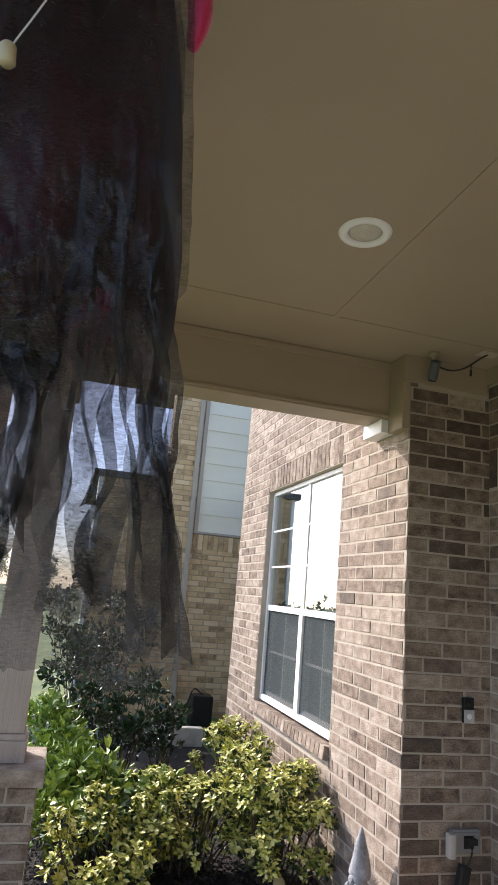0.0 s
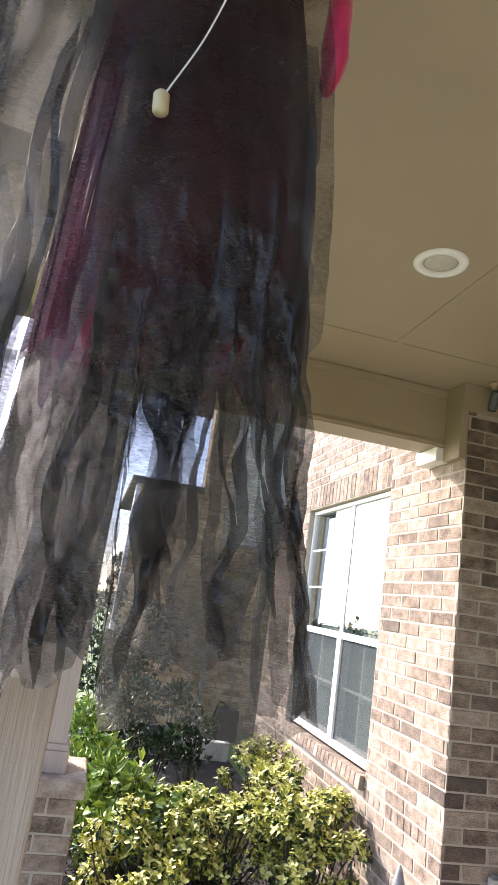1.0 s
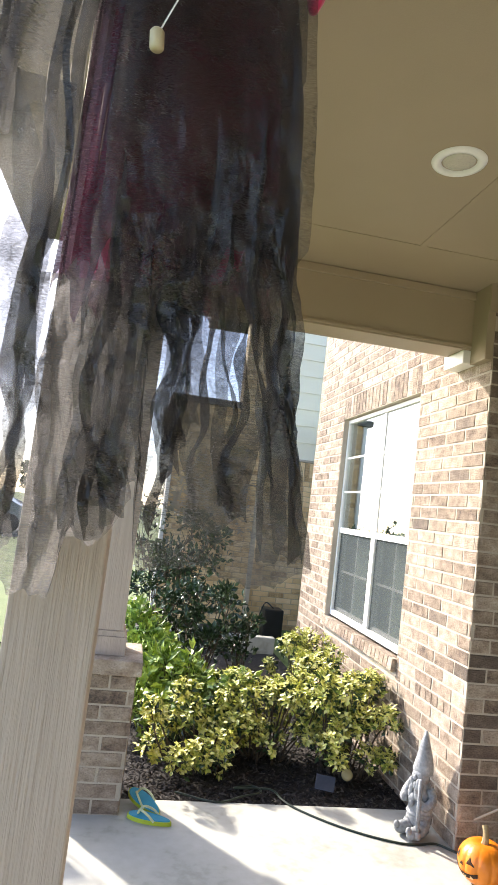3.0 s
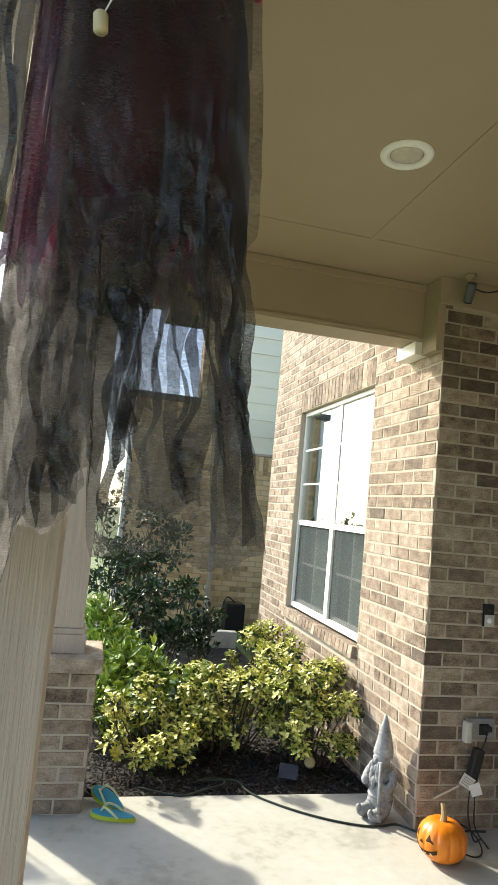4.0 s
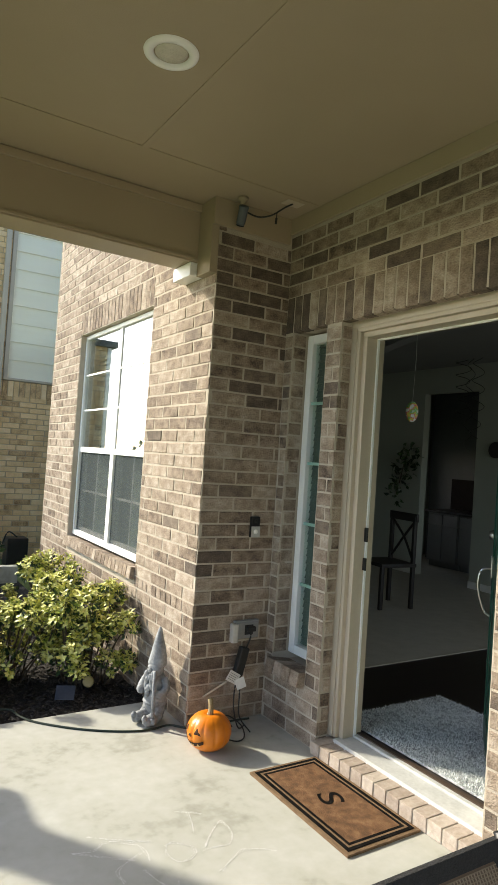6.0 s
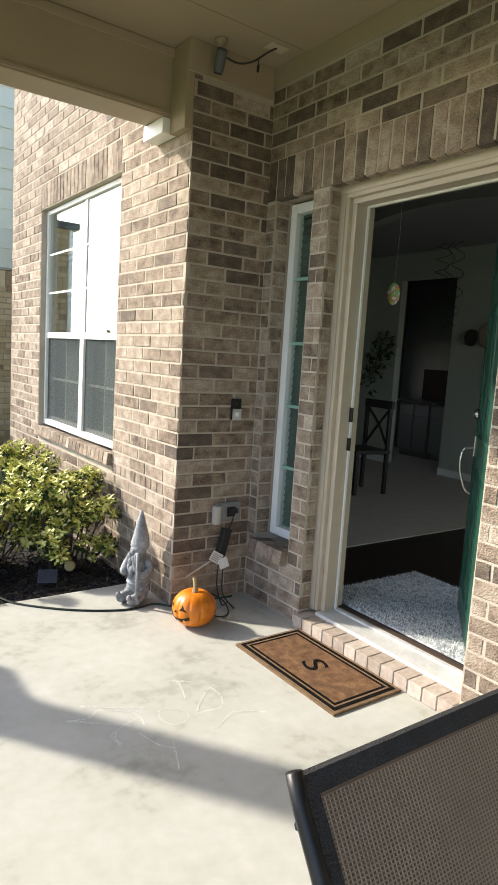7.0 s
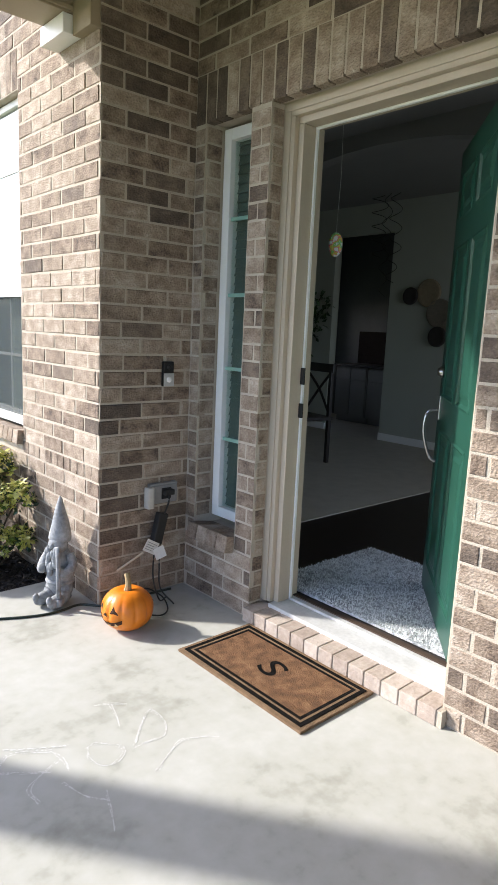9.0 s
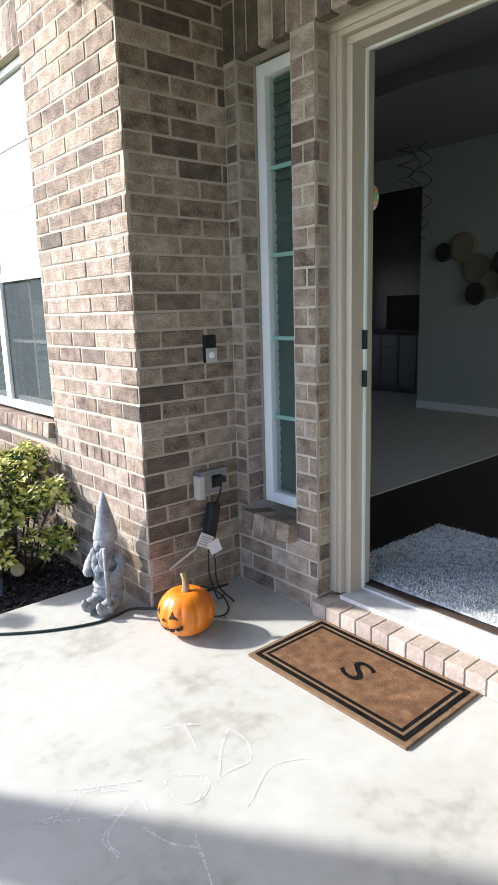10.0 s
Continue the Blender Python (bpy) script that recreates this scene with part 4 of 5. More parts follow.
lathe(bm, [(0.012, 0), (0.010, 0.004)], 20)
part("lens", bm, BLACK, bell, soft=True, m=pose(0, -0.026, 0.1, 90))

outlet = thing("outdoor_outlet", "grey weatherproof outlet with its cover open", "outlet", m=pose(2.455, FACE_B, 0.55))
GREYP = mat("grey plastic", [(0.3, (0.22, 0.22, 0.22)), (0.7, (0.28, 0.28, 0.275))], rough=0.5)
bars("box", [(-0.095, 0.075, -0.03, -0.001, -0.05, 0.06), (-0.085, 0.065, -0.036, -0.03, -0.04, 0.05)], GREYP, outlet, 0.004)
bars("cover", [(-0.135, -0.095, -0.075, -0.03, -0.06, 0.055)], mat("clear grey cover", [(0.3, (0.42, 0.40, 0.36)), (0.7, (0.5, 0.48, 0.44))], rough=0.3), outlet, 0.01, "open cloudy plastic cover")
bars("receptacle", [(-0.03, 0.03, -0.04, -0.036, -0.025, 0.035)], DARK, outlet, 0.002)
bars("plug", [(-0.028, 0.03, -0.075, -0.04, 0.0, 0.03)], BLACK, outlet, 0.006)

adapter = thing("power_adapter", "black power adapter hanging below the outlet", "power adapter")
bm = bmesh.new()
box(bm, -0.028, 0.028, -0.022, 0.022, -0.085, 0.085, 0.008)
part("block", bm, BLACK, adapter, m=pose(2.40, 3.515, 0.375, 0, 14, 0))
bm = bmesh.new()
tube(bm, smooth_path([(2.45, 3.50, 0.56), (2.435, 3.48, 0.52), (2.42, 3.50, 0.45), (2.41, 3.515, 0.44)]), 0.005, 6)
tube(bm, smooth_path([(2.385, 3.515, 0.30), (2.34, 3.47, 0.22), (2.33, 3.45, 0.12), (2.35, 3.42, 0.02), (2.42, 3.46, 0.006)]), 0.004, 6)
tube(bm, smooth_path([(2.40, 3.515, 0.30), (2.37, 3.46, 0.20), (2.36, 3.43, 0.08), (2.40, 3.36, 0.006)]), 0.004, 6)
part("cable", bm, BLACK, adapter)
bm = bmesh.new()
box(bm, -0.045, 0.045, -0.001, 0.001, -0.032, 0.032)
part("paper_tag", bm, PAPER, adapter, "white printed paper tag", m=pose(2.325, 3.47, 0.30, 5, 30, 8))
bm = bmesh.new()
box(bm, -0.03, 0.03, -0.001, 0.001, -0.035, 0.03)
part("paper_tag", bm, PAPER, adapter, m=pose(2.375, 3.465, 0.262, 0, -20, -12))
for k in range(4):
    bars("print_line", [(-0.035, 0.03 - 0.01 * (k % 2), -0.0022, -0.0012, 0.016 - 0.012 * k, 0.019 - 0.012 * k)], GREYP, adapter).matrix_basis = pose(2.325, 3.47, 0.30, 5, 30, 8)
bm = bmesh.new()
tube(bm, [(2.285, 3.48, 0.275), (2.175, 3.555, 0.175)], 0.006, 6)
part("tape_strip", bm, TRIM, adapter, "pale strip stuck to the brick")

cord = thing("extension_cord", "dark green extension cord across the slab", "cord")
bm = bmesh.new()
tube(bm, smooth_path([(0.62, 4.14, 0.0), (0.85, 4.02, 0.006), (1.02, 4.10, 0.01), (1.14, 4.16, 0.01), (1.10, 4.24, 0.01), (0.98, 4.2, 0.01), (1.20, 4.20, 0.012), (1.25, 4.08, 0.010), (1.31, 3.98, 0.006), (1.46, 3.83, 0.006), (1.63, 3.71, 0.006), (1.80, 3.635, 0.006), (1.91, 3.625, 0.006), (2.01, 3.635, 0.006), (2.10, 3.548, 0.006), (2.22, 3.53, 0.006), (2.36, 3.545, 0.006), (2.50, 3.535, 0.006)]), 0.006, 6)
part("cable", bm, mat("dark green cable", [(0.3, (0.012, 0.022, 0.014)), (0.7, (0.02, 0.032, 0.02))], rough=0.5), cord)
bm = bmesh.new()
tube(bm, smooth_path([(2.16, 3.31, 0.04), (2.26, 3.28, 0.012), (2.34, 3.33, 0.006), (2.37, 3.42, 0.03), (2.32, 3.47, 0.07), (2.26, 3.44, 0.09), (2.27, 3.36, 0.06)]), 0.004, 6)
part("light_lead", bm, BLACK, cord)


# carved pumpkin
def pumpkin(m):
    p = thing("jack_o_lantern", "orange artificial pumpkin with a carved face", "pumpkin", m=m)
    bm = bmesh.new()
    prof = [(0.012, 0.012)] + [(0.133 * math.sin(a) ** 0.82, 0.1 - 0.1 * math.cos(a)) for a in [math.pi * k / 20 for k in range(2, 19)]] + [(0.03, 0.192), (0.012, 0.186)]
    wob = lambda a, z: 1 - 0.11 * (1 - abs(math.cos(a * 5.5))) ** 2 * min(1, 6 * z, 6 * (0.21 - z))
    lathe(bm, prof, 110, (0, 0, 0), wob)
    part("shell", bm, PUMPKIN, p, soft=True)
    bm = bmesh.new()
    tube(bm, smooth_path([(0, 0, 0.18), (0.004, 0.0, 0.205), (-0.004, 0.004, 0.235), (-0.02, 0.008, 0.262)], 3), [0.026, 0.02, 0.018, 0.017, 0.016, 0.015, 0.015, 0.015, 0.016, 0.017], 8)
    part("stem", bm, PSTEM, p, "dry brown stem")

    def skin(u, z):
        """A point just proud of the shell at angle u (degrees from the face's middle) and height z."""
        s = min(0.98, max(-0.98, 1 - z / 0.1))
        r = 0.133 * math.sin(math.acos(s)) ** 0.82 + 0.0015
        a = radians(u - 90)
        return Vector((r * math.cos(a), r * math.sin(a), z))

    def patch(name, poly, material):
        bm = bmesh.new()
        c = Vector((sum(q[0] for q in poly) / len(poly), sum(q[1] for q in poly) / len(poly)))
        ins = [c + (Vector(q) - c) * 0.55 for q in poly]
        o, i = [bm.verts.new(skin(*q)) for q in poly], [bm.verts.new(skin(*q) * 1.002) for q in ins]
        mid = bm.verts.new(skin(*c) * 1.003)
        for k in range(len(poly)):
            j = (k + 1) % len(poly)
            bm.faces.new((o[k], o[j], i[j], i[k]))
            bm.faces.new((i[k], i[j], mid))
        part(name, bm, material, p)
    # no holes are cut: dark patches on the shell stand in for their shade
    patch("eye", [(-36, 0.113), (-14, 0.113), (-21, 0.147)], CARVE)
    patch("eye", [(14, 0.113), (36, 0.113), (21, 0.147)], CARVE)
    patch("nose", [(-7, 0.094), (7, 0.094), (0, 0.112)], CARVE)
    n = 12
    for k in range(n - 1):
        u0, u1 = -44 + 88 * k / (n - 1), -44 + 88 * (k + 1) / (n - 1)
        low = lambda u: 0.045 + 0.026 * (u / 44) ** 2
        patch("mouth", [(u0, low(u0)), (u1, low(u1)), (u1, low(u1) + 0.02), (u0, low(u0) + 0.02)], CARVE)
    for u in (-34, -14, 8, 28):
        z = 0.045 + 0.026 * (u / 44) ** 2
        patch("tooth", [(u - 5, z - 0.004), (u + 5, z - 0.004), (u + 4.5, z + 0.011), (u - 4.5, z + 0.011)], TOOTH)
    return p


pumpkin(pose(2.08, 3.29, 0, 0, 0, -86) @ Matrix.Diagonal((0.93, 0.93, 1.0, 1)))

# garden gnome, one plain casting
bm = bmesh.new()
ball(bm, (0, 0, 0.14), 0.085, 1.0, 0.85, 1.35)
ball(bm, (0, 0, 0.25), 0.075, 1.05, 0.85, 1.15)
for s in (-1, 1):
    tube(bm, smooth_path([(0.04 * s, 0.0, 0.12), (0.05 * s, -0.02, 0.06), (0.045 * s, -0.06, 0.035)], 3), [0.045] * 4 + [0.042, 0.04, 0.04], 10)
    ball(bm, (0.05 * s, -0.09, 0.038), 0.042, 0.9, 1.7, 0.9)
    ball(bm, (0.05 * s, -0.152, 0.062), 0.02, 0.9, 1.0, 1.2)
    tube(bm, smooth_path([(0.07 * s, 0.0, 0.29), (0.105 * s, -0.01, 0.24), (0.09 * s, -0.06, 0.20), (0.05 * s, -0.085, 0.215)], 3), 0.027, 10)
ball(bm, (0, -0.015, 0.345), 0.058, 1, 0.95, 1.05)
ball(bm, (0, -0.072, 0.345), 0.016)
for k in range(26):
    a, t = rng.uniform(-1.1, 1.1), rng.random()
    ball(bm, (0.055 * math.sin(a) * (1 - 0.55 * t), -0.062 - 0.012 * math.cos(a), 0.325 - 0.135 * t), 0.017, 1, 1, 1.6, 8, 6)
lathe(bm, [(0.062, 0.365), (0.067, 0.38), (0.06, 0.42), (0.047, 0.48), (0.028, 0.55), (0.012, 0.605), (0.004, 0.618)], 20, (0.0, 0.005, 0.0), lambda a, z: 1 + 0.05 * math.sin(3 * a + 40 * z))
tube(bm, [(0.075, -0.10, 0.02), (0.07, -0.10, 0.36)], 0.013, 10)
tube(bm, [(0.075, -0.10, 0.02), (0.075, -0.10, 0.06)], 0.024, 10)
ball(bm, (0.0, 0.0, 0.13), 0.09, 1.02, 0.9, 0.35)
ball(bm, (-0.09, 0.03, 0.10), 0.03, 1, 1, 1.3)
gn = part("garden_gnome", bm, GNOME, soft=True, m=pose(1.955, 3.745, 0.003, 0, 0, -66) @ Matrix.Diagonal((0.86, 0.86, 0.90, 1)))
tagged(gn, "weathered grey stone garden gnome with a tall hat", "garden gnome")

# door mat
dm = thing("door_mat", "brown coir mat with black border lines and a letter", "door mat", m=pose(2.352, 2.576, 0))
MW, ML = 0.213, 0.378
bars("edge", [(-MW, MW, -ML, ML, 0.0, 0.012)], COIR_EDGE, dm, 0.003)


def ring(o, i, z0, z1):
    return [(-MW + o, MW - o, -ML + o, -ML + i, z0, z1), (-MW + o, MW - o, ML - i, ML - o, z0, z1), (-MW + o, -MW + i, -ML + i, ML - i, z0, z1), (MW - i, MW - o, -ML + i, ML - i, z0, z1)]


bars("wide_border", ring(0.020, 0.038, 0.012, 0.0145), COIR_BLACK, dm)
bars("middle_border", ring(0.038, 0.050, 0.012, 0.0135), COIR_EDGE, dm)
bars("narrow_border", ring(0.050, 0.064, 0.012, 0.0145), COIR_BLACK, dm)
bars("field", [(-MW + 0.064, MW - 0.064, -ML + 0.064, ML - 0.064, 0.012, 0.014)], COIR, dm)
font = bpy.data.curves.new("letter", "FONT")
font.body, font.size, font.extrude, font.offset = "S", 0.20, 0.0008, 0.0
font.align_x, font.align_y = "CENTER", "CENTER"
tmp = bpy.data.objects.new("letter", font)
scene.collection.objects.link(tmp)
data = bpy.data.meshes.new_from_object(tmp.evaluated_get(bpy.context.evaluated_depsgraph_get()))
bpy.data.objects.remove(tmp)
data.materials.clear()
data.materials.append(COIR_BLACK)
letter = new("letter", data)
letter.parent = dm
letter.matrix_basis = pose(0.0, 0, 0.0152, 0, 0, -90) @ Matrix(((1.25, 0.35, 0, 0), (0, 0.78, 0, 0), (0, 0, 1, 0), (0, 0, 0, 1)))
tagged(letter, "black letter")

# flip-flops beside the column base
def flip_flop(m, label):
    f = thing("flip_flop", label, "flip-flop", "pair of flip-flops", m=m)
    out = []
    for k in range(28):
        a = k * math.tau / 28
        y = 0.125 * math.sin(a)
        out.append((0.043 * math.cos(a) * (1.0 + 0.22 * (y / 0.125)), y))
    for nm, z0, z1, sc, ma in (("sole", 0.0, 0.02, 1.0, LIME), ("footbed", 0.02, 0.024, 0.93, TEAL)):
        bm = bmesh.new()
        lo, hi = [bm.verts.new((x * sc, y * sc, z0)) for x, y in out], [bm.verts.new((x * sc * 0.98, y * sc * 0.98, z1)) for x, y in out]
        for k in range(28):
            bm.faces.new((lo[k], lo[(k + 1) % 28], hi[(k + 1) % 28], hi[k]))
        bm.faces.new(hi)
        bm.faces.new(lo[::-1])
        part(nm, bm, ma, f, {"sole": "lime rubber sole", "footbed": "turquoise footbed"}[nm])
    for s in (-1, 1):
        bm = bmesh.new()
        tube(bm, smooth_path([(0, 0.065, 0.026), (0.022 * s, 0.045, 0.055), (0.038 * s, 0.0, 0.045), (0.042 * s, -0.04, 0.018)], 4), 0.006, 6)
        part("strap", bm, mat("pale lime strap", [(0.3, (0.5, 0.55, 0.3)), (0.7, (0.58, 0.62, 0.38))]) if "pale lime strap" not in bpy.data.materials else bpy.data.materials["pale lime strap"], f, "pale strap")
    return f


flip_flop(pose(0.46, 3.79, 0.001, 0, 0, 68), "lime and turquoise flip-flop flat on the slab")
flip_flop(pose(0.435, 3.93, 0.024, 12, -14, 40), "lime flip-flop tilted behind its pair")

# solar spot light in the mulch
sol = thing("solar_light", "small black solar garden light lying in the mulch", "garden light")
bm = bmesh.new()
box(bm, -0.06, 0.06, -0.045, 0.045, -0.006, 0.006, 0.003)
part("solar_panel", bm, mat("solar cell", [(0.3, (0.03, 0.04, 0.06)), (0.7, (0.05, 0.06, 0.085))], rough=0.2), sol, "dark blue panel", m=pose(1.56, 4.23, 0.05, 50, 0, -25))
bm = bmesh.new()
tube(bm, [(1.56, 4.25, 0.05), (1.57, 4.27, -0.04)], 0.008)
part("stake", bm, BLACK, sol)
sp = thing("spot_light", "round garden spot light with a pale lens", "garden light", m=pose(1.77, 4.42, 0.03, 65, 0, -20))
bm = bmesh.new()
lathe(bm, [(0.02, -0.06), (0.035, -0.05), (0.042, 0.0), (0.042, 0.012)], 20)
part("body", bm, BLACK, sp, soft=True)
bm = bmesh.new()
lathe(bm, [(0.038, 0.0125), (0.03, 0.016), (0.01, 0.018)], 20)
part("lens", bm, mat("yellowed lens", [(0.3, (0.55, 0.45, 0.2)), (0.7, (0.62, 0.52, 0.26))], rough=0.3), sp, "pale yellow lens", True)
bm = bmesh.new()
tube(bm, [(0, 0, -0.05), (0, -0.03, -0.09)], 0.008)
part("stake", bm, BLACK, sp)

# chalk scribbles on the slab
chalk = thing("chalk_drawing", "faint white chalk scribbles on the concrete", "chalk drawing")
for line in ([(1.155, 2.71), (1.26, 2.63), (1.37, 2.56)], [(1.243, 2.785), (1.35, 2.72), (1.466, 2.649)], [(1.155, 2.71), (1.24, 2.69), (1.30, 2.72), (1.41, 2.655)], [(1.411, 2.655), (1.42, 2.60), (1.411, 2.534)], [(1.41, 2.60), (1.34, 2.57), (1.28, 2.527), (1.281, 2.457)],
             [(1.504, 2.594), (1.55, 2.60), (1.605, 2.529), (1.57, 2.48), (1.515, 2.486), (1.49, 2.54), (1.51, 2.60)], [(1.645, 2.515), (1.72, 2.60), (1.80, 2.653), (1.80, 2.57), (1.758, 2.494), (1.70, 2.50), (1.64, 2.506)], [(1.635, 2.361), (1.71, 2.40), (1.783, 2.434), (1.85, 2.41), (1.902, 2.378)],
             [(1.46, 2.374), (1.43, 2.30), (1.40, 2.218)], [(1.642, 2.805), (1.70, 2.78), (1.749, 2.736)], [(1.70, 2.78), (1.68, 2.70), (1.65, 2.631)], [(1.37, 2.50), (1.40, 2.40), (1.45, 2.34)]):
    bm = bmesh.new()
    for _ in range(3):   # a few broken strokes side by side
        pts = smooth_path([(x + rng.uniform(-0.007, 0.007), y + rng.uniform(-0.007, 0.007), 0.0008) for x, y in line], 26)
        for a, b in zip(pts, pts[1:]):
            if rng.random() < 0.5:
                q = (b - a).cross(Vector((0, 0, 1))).normalized() * rng.uniform(0.0006, 0.0028)
                bm.faces.new([bm.verts.new(p + Vector((0, 0, 0.0004 * _))) for p in (a - q, b - q * 0.6, b + q * 0.7, a + q)])
    tagged(part("chalk_line", bm, CHALK, chalk), kind="stuff")

# patio chair with a sling back
ch = thing("patio_chair", "dark-framed patio chair with a brown mesh sling", "patio chair", m=pose(0.875, 1.035, 0))
CW = 0.55
def back(t, x):
    """Sling surface: t 0 at the top of the back, 1 at the fold, 2 at the front of the seat."""
    sag = 0.03 * math.sin(math.pi * min(1, max(0, x / CW)))
    if t <= 1:
        return Vector((x, -0.02 - 0.26 * t - 0.02 * math.sin(math.pi * t) + sag * 0.6 * t, 0.90 - 0.47 * t))
    return Vector((x, -0.28 - 0.46 * (t - 1), 0.43 - 0.02 * math.sin(math.pi * (t - 1)) - sag * 0.5))


NX, NT = 56, 76
bm = bmesh.new()
grid = [[bm.verts.new(back(2 * j / NT, 0.034 + (CW - 0.068) * i / NX)) for i in range(NX + 1)] for j in range(NT + 1)]
for j in range(2, NT):
    for i in range(NX):
        bm.faces.new((grid[j][i], grid[j][i + 1], grid[j + 1][i + 1], grid[j + 1][i]))
part("sling", bm, SLING, ch, "brown woven mesh sling", True)
bm = bmesh.new()
for k in range(62):   # raised yarns of the weave
    x = 0.036 + (CW - 0.072) * k / 61
    tube(bm, [back(0.06 + 0.94 * q / 10, x) + Vector((0, -0.0012, 0)) for q in range(11)], 0.0013, 3, False)
for k in range(84):
    t = 0.06 + 0.94 * k / 83
    tube(bm, [back(t, 0.036 + (CW - 0.072) * q / 8) + Vector((0, -0.002, 0)) for q in range(9)], 0.0011, 3, False)
tagged(part("weave", bm, mat("tan sling yarn", [(0.3, (0.34, 0.245, 0.165)), (0.7, (0.46, 0.345, 0.24))], rough=0.6), ch), kind="stuff")
for nm, x0, x1 in (("side_hem", 0.012, 0.037), ("side_hem", CW - 0.037, CW - 0.012)):
    bm = bmesh.new()
    g = [[bm.verts.new(back(2 * j / NT, x) + Vector((0, dy, 0))) for x, dy in ((x0, -0.003), (x1, -0.003), (x1, 0.004), (x0, 0.004))] for j in range(NT + 1)]
    for r, s in zip(g, g[1:]):
        for k in range(4):
            bm.faces.new((r[k], r[(k + 1) % 4], s[(k + 1) % 4], s[k]))
    part(nm, bm, HEM, ch, "charcoal webbing hem")
bm = bmesh.new()
g = [[bm.verts.new(back(t, 0.012 + (CW - 0.024) * i / 12) + Vector((0, dy, 0.004))) for t, dy in ((0.0, -0.005), (0.052, -0.005), (0.052, 0.005), (0.0, 0.005))] for i in range(13)]
for r, s in zip(g, g[1:]):
    for k in range(4):
        bm.faces.new((r[k], r[(k + 1) % 4], s[(k + 1) % 4], s[k]))
part("top_hem", bm, HEM, ch, "charcoal webbing top hem")
for x in (0.0, CW):
    bm = bmesh.new()
    tube(bm, [back(2 * j / 30, x) + Vector((0, 0.0, 0.012 * (j == 0))) for j in range(31)], 0.013, 10)
    part("side_rail", bm, DARK, ch, "black tube side rail", True)
    bm = bmesh.new()
    s = -1 if x == 0 else 1
    tube(bm, smooth_path([(x + 0.02 * s, -0.20, 0.56), (x + 0.03 * s, -0.30, 0.61), (x + 0.03 * s, -0.55, 0.62), (x + 0.03 * s, -0.72, 0.58), (x + 0.025 * s, -0.74, 0.3), (x + 0.02 * s, -0.72, 0.013)], 5), 0.013, 10)
    part("front_leg", bm, DARK, ch, soft=True)
    bm = bmesh.new()
    tube(bm, smooth_path([(x, -0.28, 0.43), (x + 0.01 * s, -0.14, 0.2), (x + 0.015 * s, -0.02, 0.013)], 5), 0.013, 10)
    part("rear_leg", bm, DARK, ch, soft=True)
bm = bmesh.new()
tube(bm, smooth_path([back(0.12, 0) + Vector((0, 0.02, 0)), back(0.3, CW * 0.3) + Vector((0, 0.035, 0)), back(0.3, CW * 0.7) + Vector((0, 0.035, 0)), back(0.12, CW) + Vector((0, 0.02, 0))], 6), 0.010, 8)
part("back_bar", bm, DARK, ch, soft=True)
bm = bmesh.new()
tube(bm, [(0, -0.73, 0.40), (CW, -0.73, 0.40)], 0.012, 8)
part("front_bar", bm, DARK, ch)

# hanging cloth decoration
gh = thing("hanging_cloth_decoration", "ragged black gauze figure with red satin, hung from the ceiling", "halloween decoration")


def sheet(name, material, s0, s1, top, hem, folds, seed, y0, label="", depth=0.03, crumple=0.012, rag=0.012, nu=170, nv=170, bow=0.0, sway=0.010):
    """A hanging sheet between s0 and s1 along x: hem as (s, z) corners, folds as (place, half width, overlap, upper end, lower end, drift)."""
    hx, hz = [p[0] for p in hem], [p[1] for p in hem]
    bm = bmesh.new()
    rows = []
    for j in range(nv + 1):
        row = []
        for i in range(nu + 1):
            s = s0 + (s1 - s0) * i / nu
            low = float(np.interp(s, hx, hz)) + rag * (noise.noise(Vector((s * 30, seed, 0.3))) + 0.6 * noise.noise(Vector((s * 90, seed, 1.3))))
            z = top + (low - top) * j / nv
            x = s * float(np.interp(z, WZ, WX))
            y = y0 + bow * ((s - s0) / (s1 - s0) * 2 - 1) ** 2
            v = Vector((s * 5.5, z * 2.1, seed * 3.7))
            y += depth * noise.noise(v) + 0.4 * depth * noise.noise(v * 2.3)
            x += sway * noise.noise(Vector((z * 4.0, seed, s * 2)))
            for k, (c, h, a, za, zb, drift) in enumerate(folds):
                mid = c + drift * (za - z) + 0.03 * noise.noise(Vector((z * 4.5, k * 5.1, seed)))
                t = (s - mid) / h
                grow = max(0.0, min(1.0, (za - z) / 0.12, (z - zb) / 0.05 + 0.3)) if zb < z < za else (max(0.0, 0.3 + (z - zb) / 0.05) if z <= zb else 0.0)
                if abs(t) < 1 and grow > 0:
                    x -= a * math.sin(math.pi * t) * grow
                    y -= 0.9 * a * (1 + math.cos(math.pi * t)) * grow * (1 if k % 2 else -0.6)
            w = Vector((s * 13, z * 7 + 2.5 * s, seed * 1.9))
            soft = min(1.0, max(0.15, (2.35 - z) / 0.4))
            y += 0.9 * crumple * soft * (abs(noise.noise(w)) + 0.55 * abs(noise.noise(w * 2.3 + Vector((3, 1, 7)))) + 0.25 * abs(noise.noise(w * 5.1 + Vector((5, 2, 1)))))
            x += 0.5 * crumple * soft * noise.noise(w * 1.4 + Vector((9, 4, 2)))
            row.append(bm.verts.new((x, y, z)))
        rows.append(row)
    for r, q in zip(rows, rows[1:]):
        for i in range(nu):
            bm.faces.new((r[i], r[i + 1], q[i + 1], q[i]))
    return part(name, bm, material, gh, label, True)


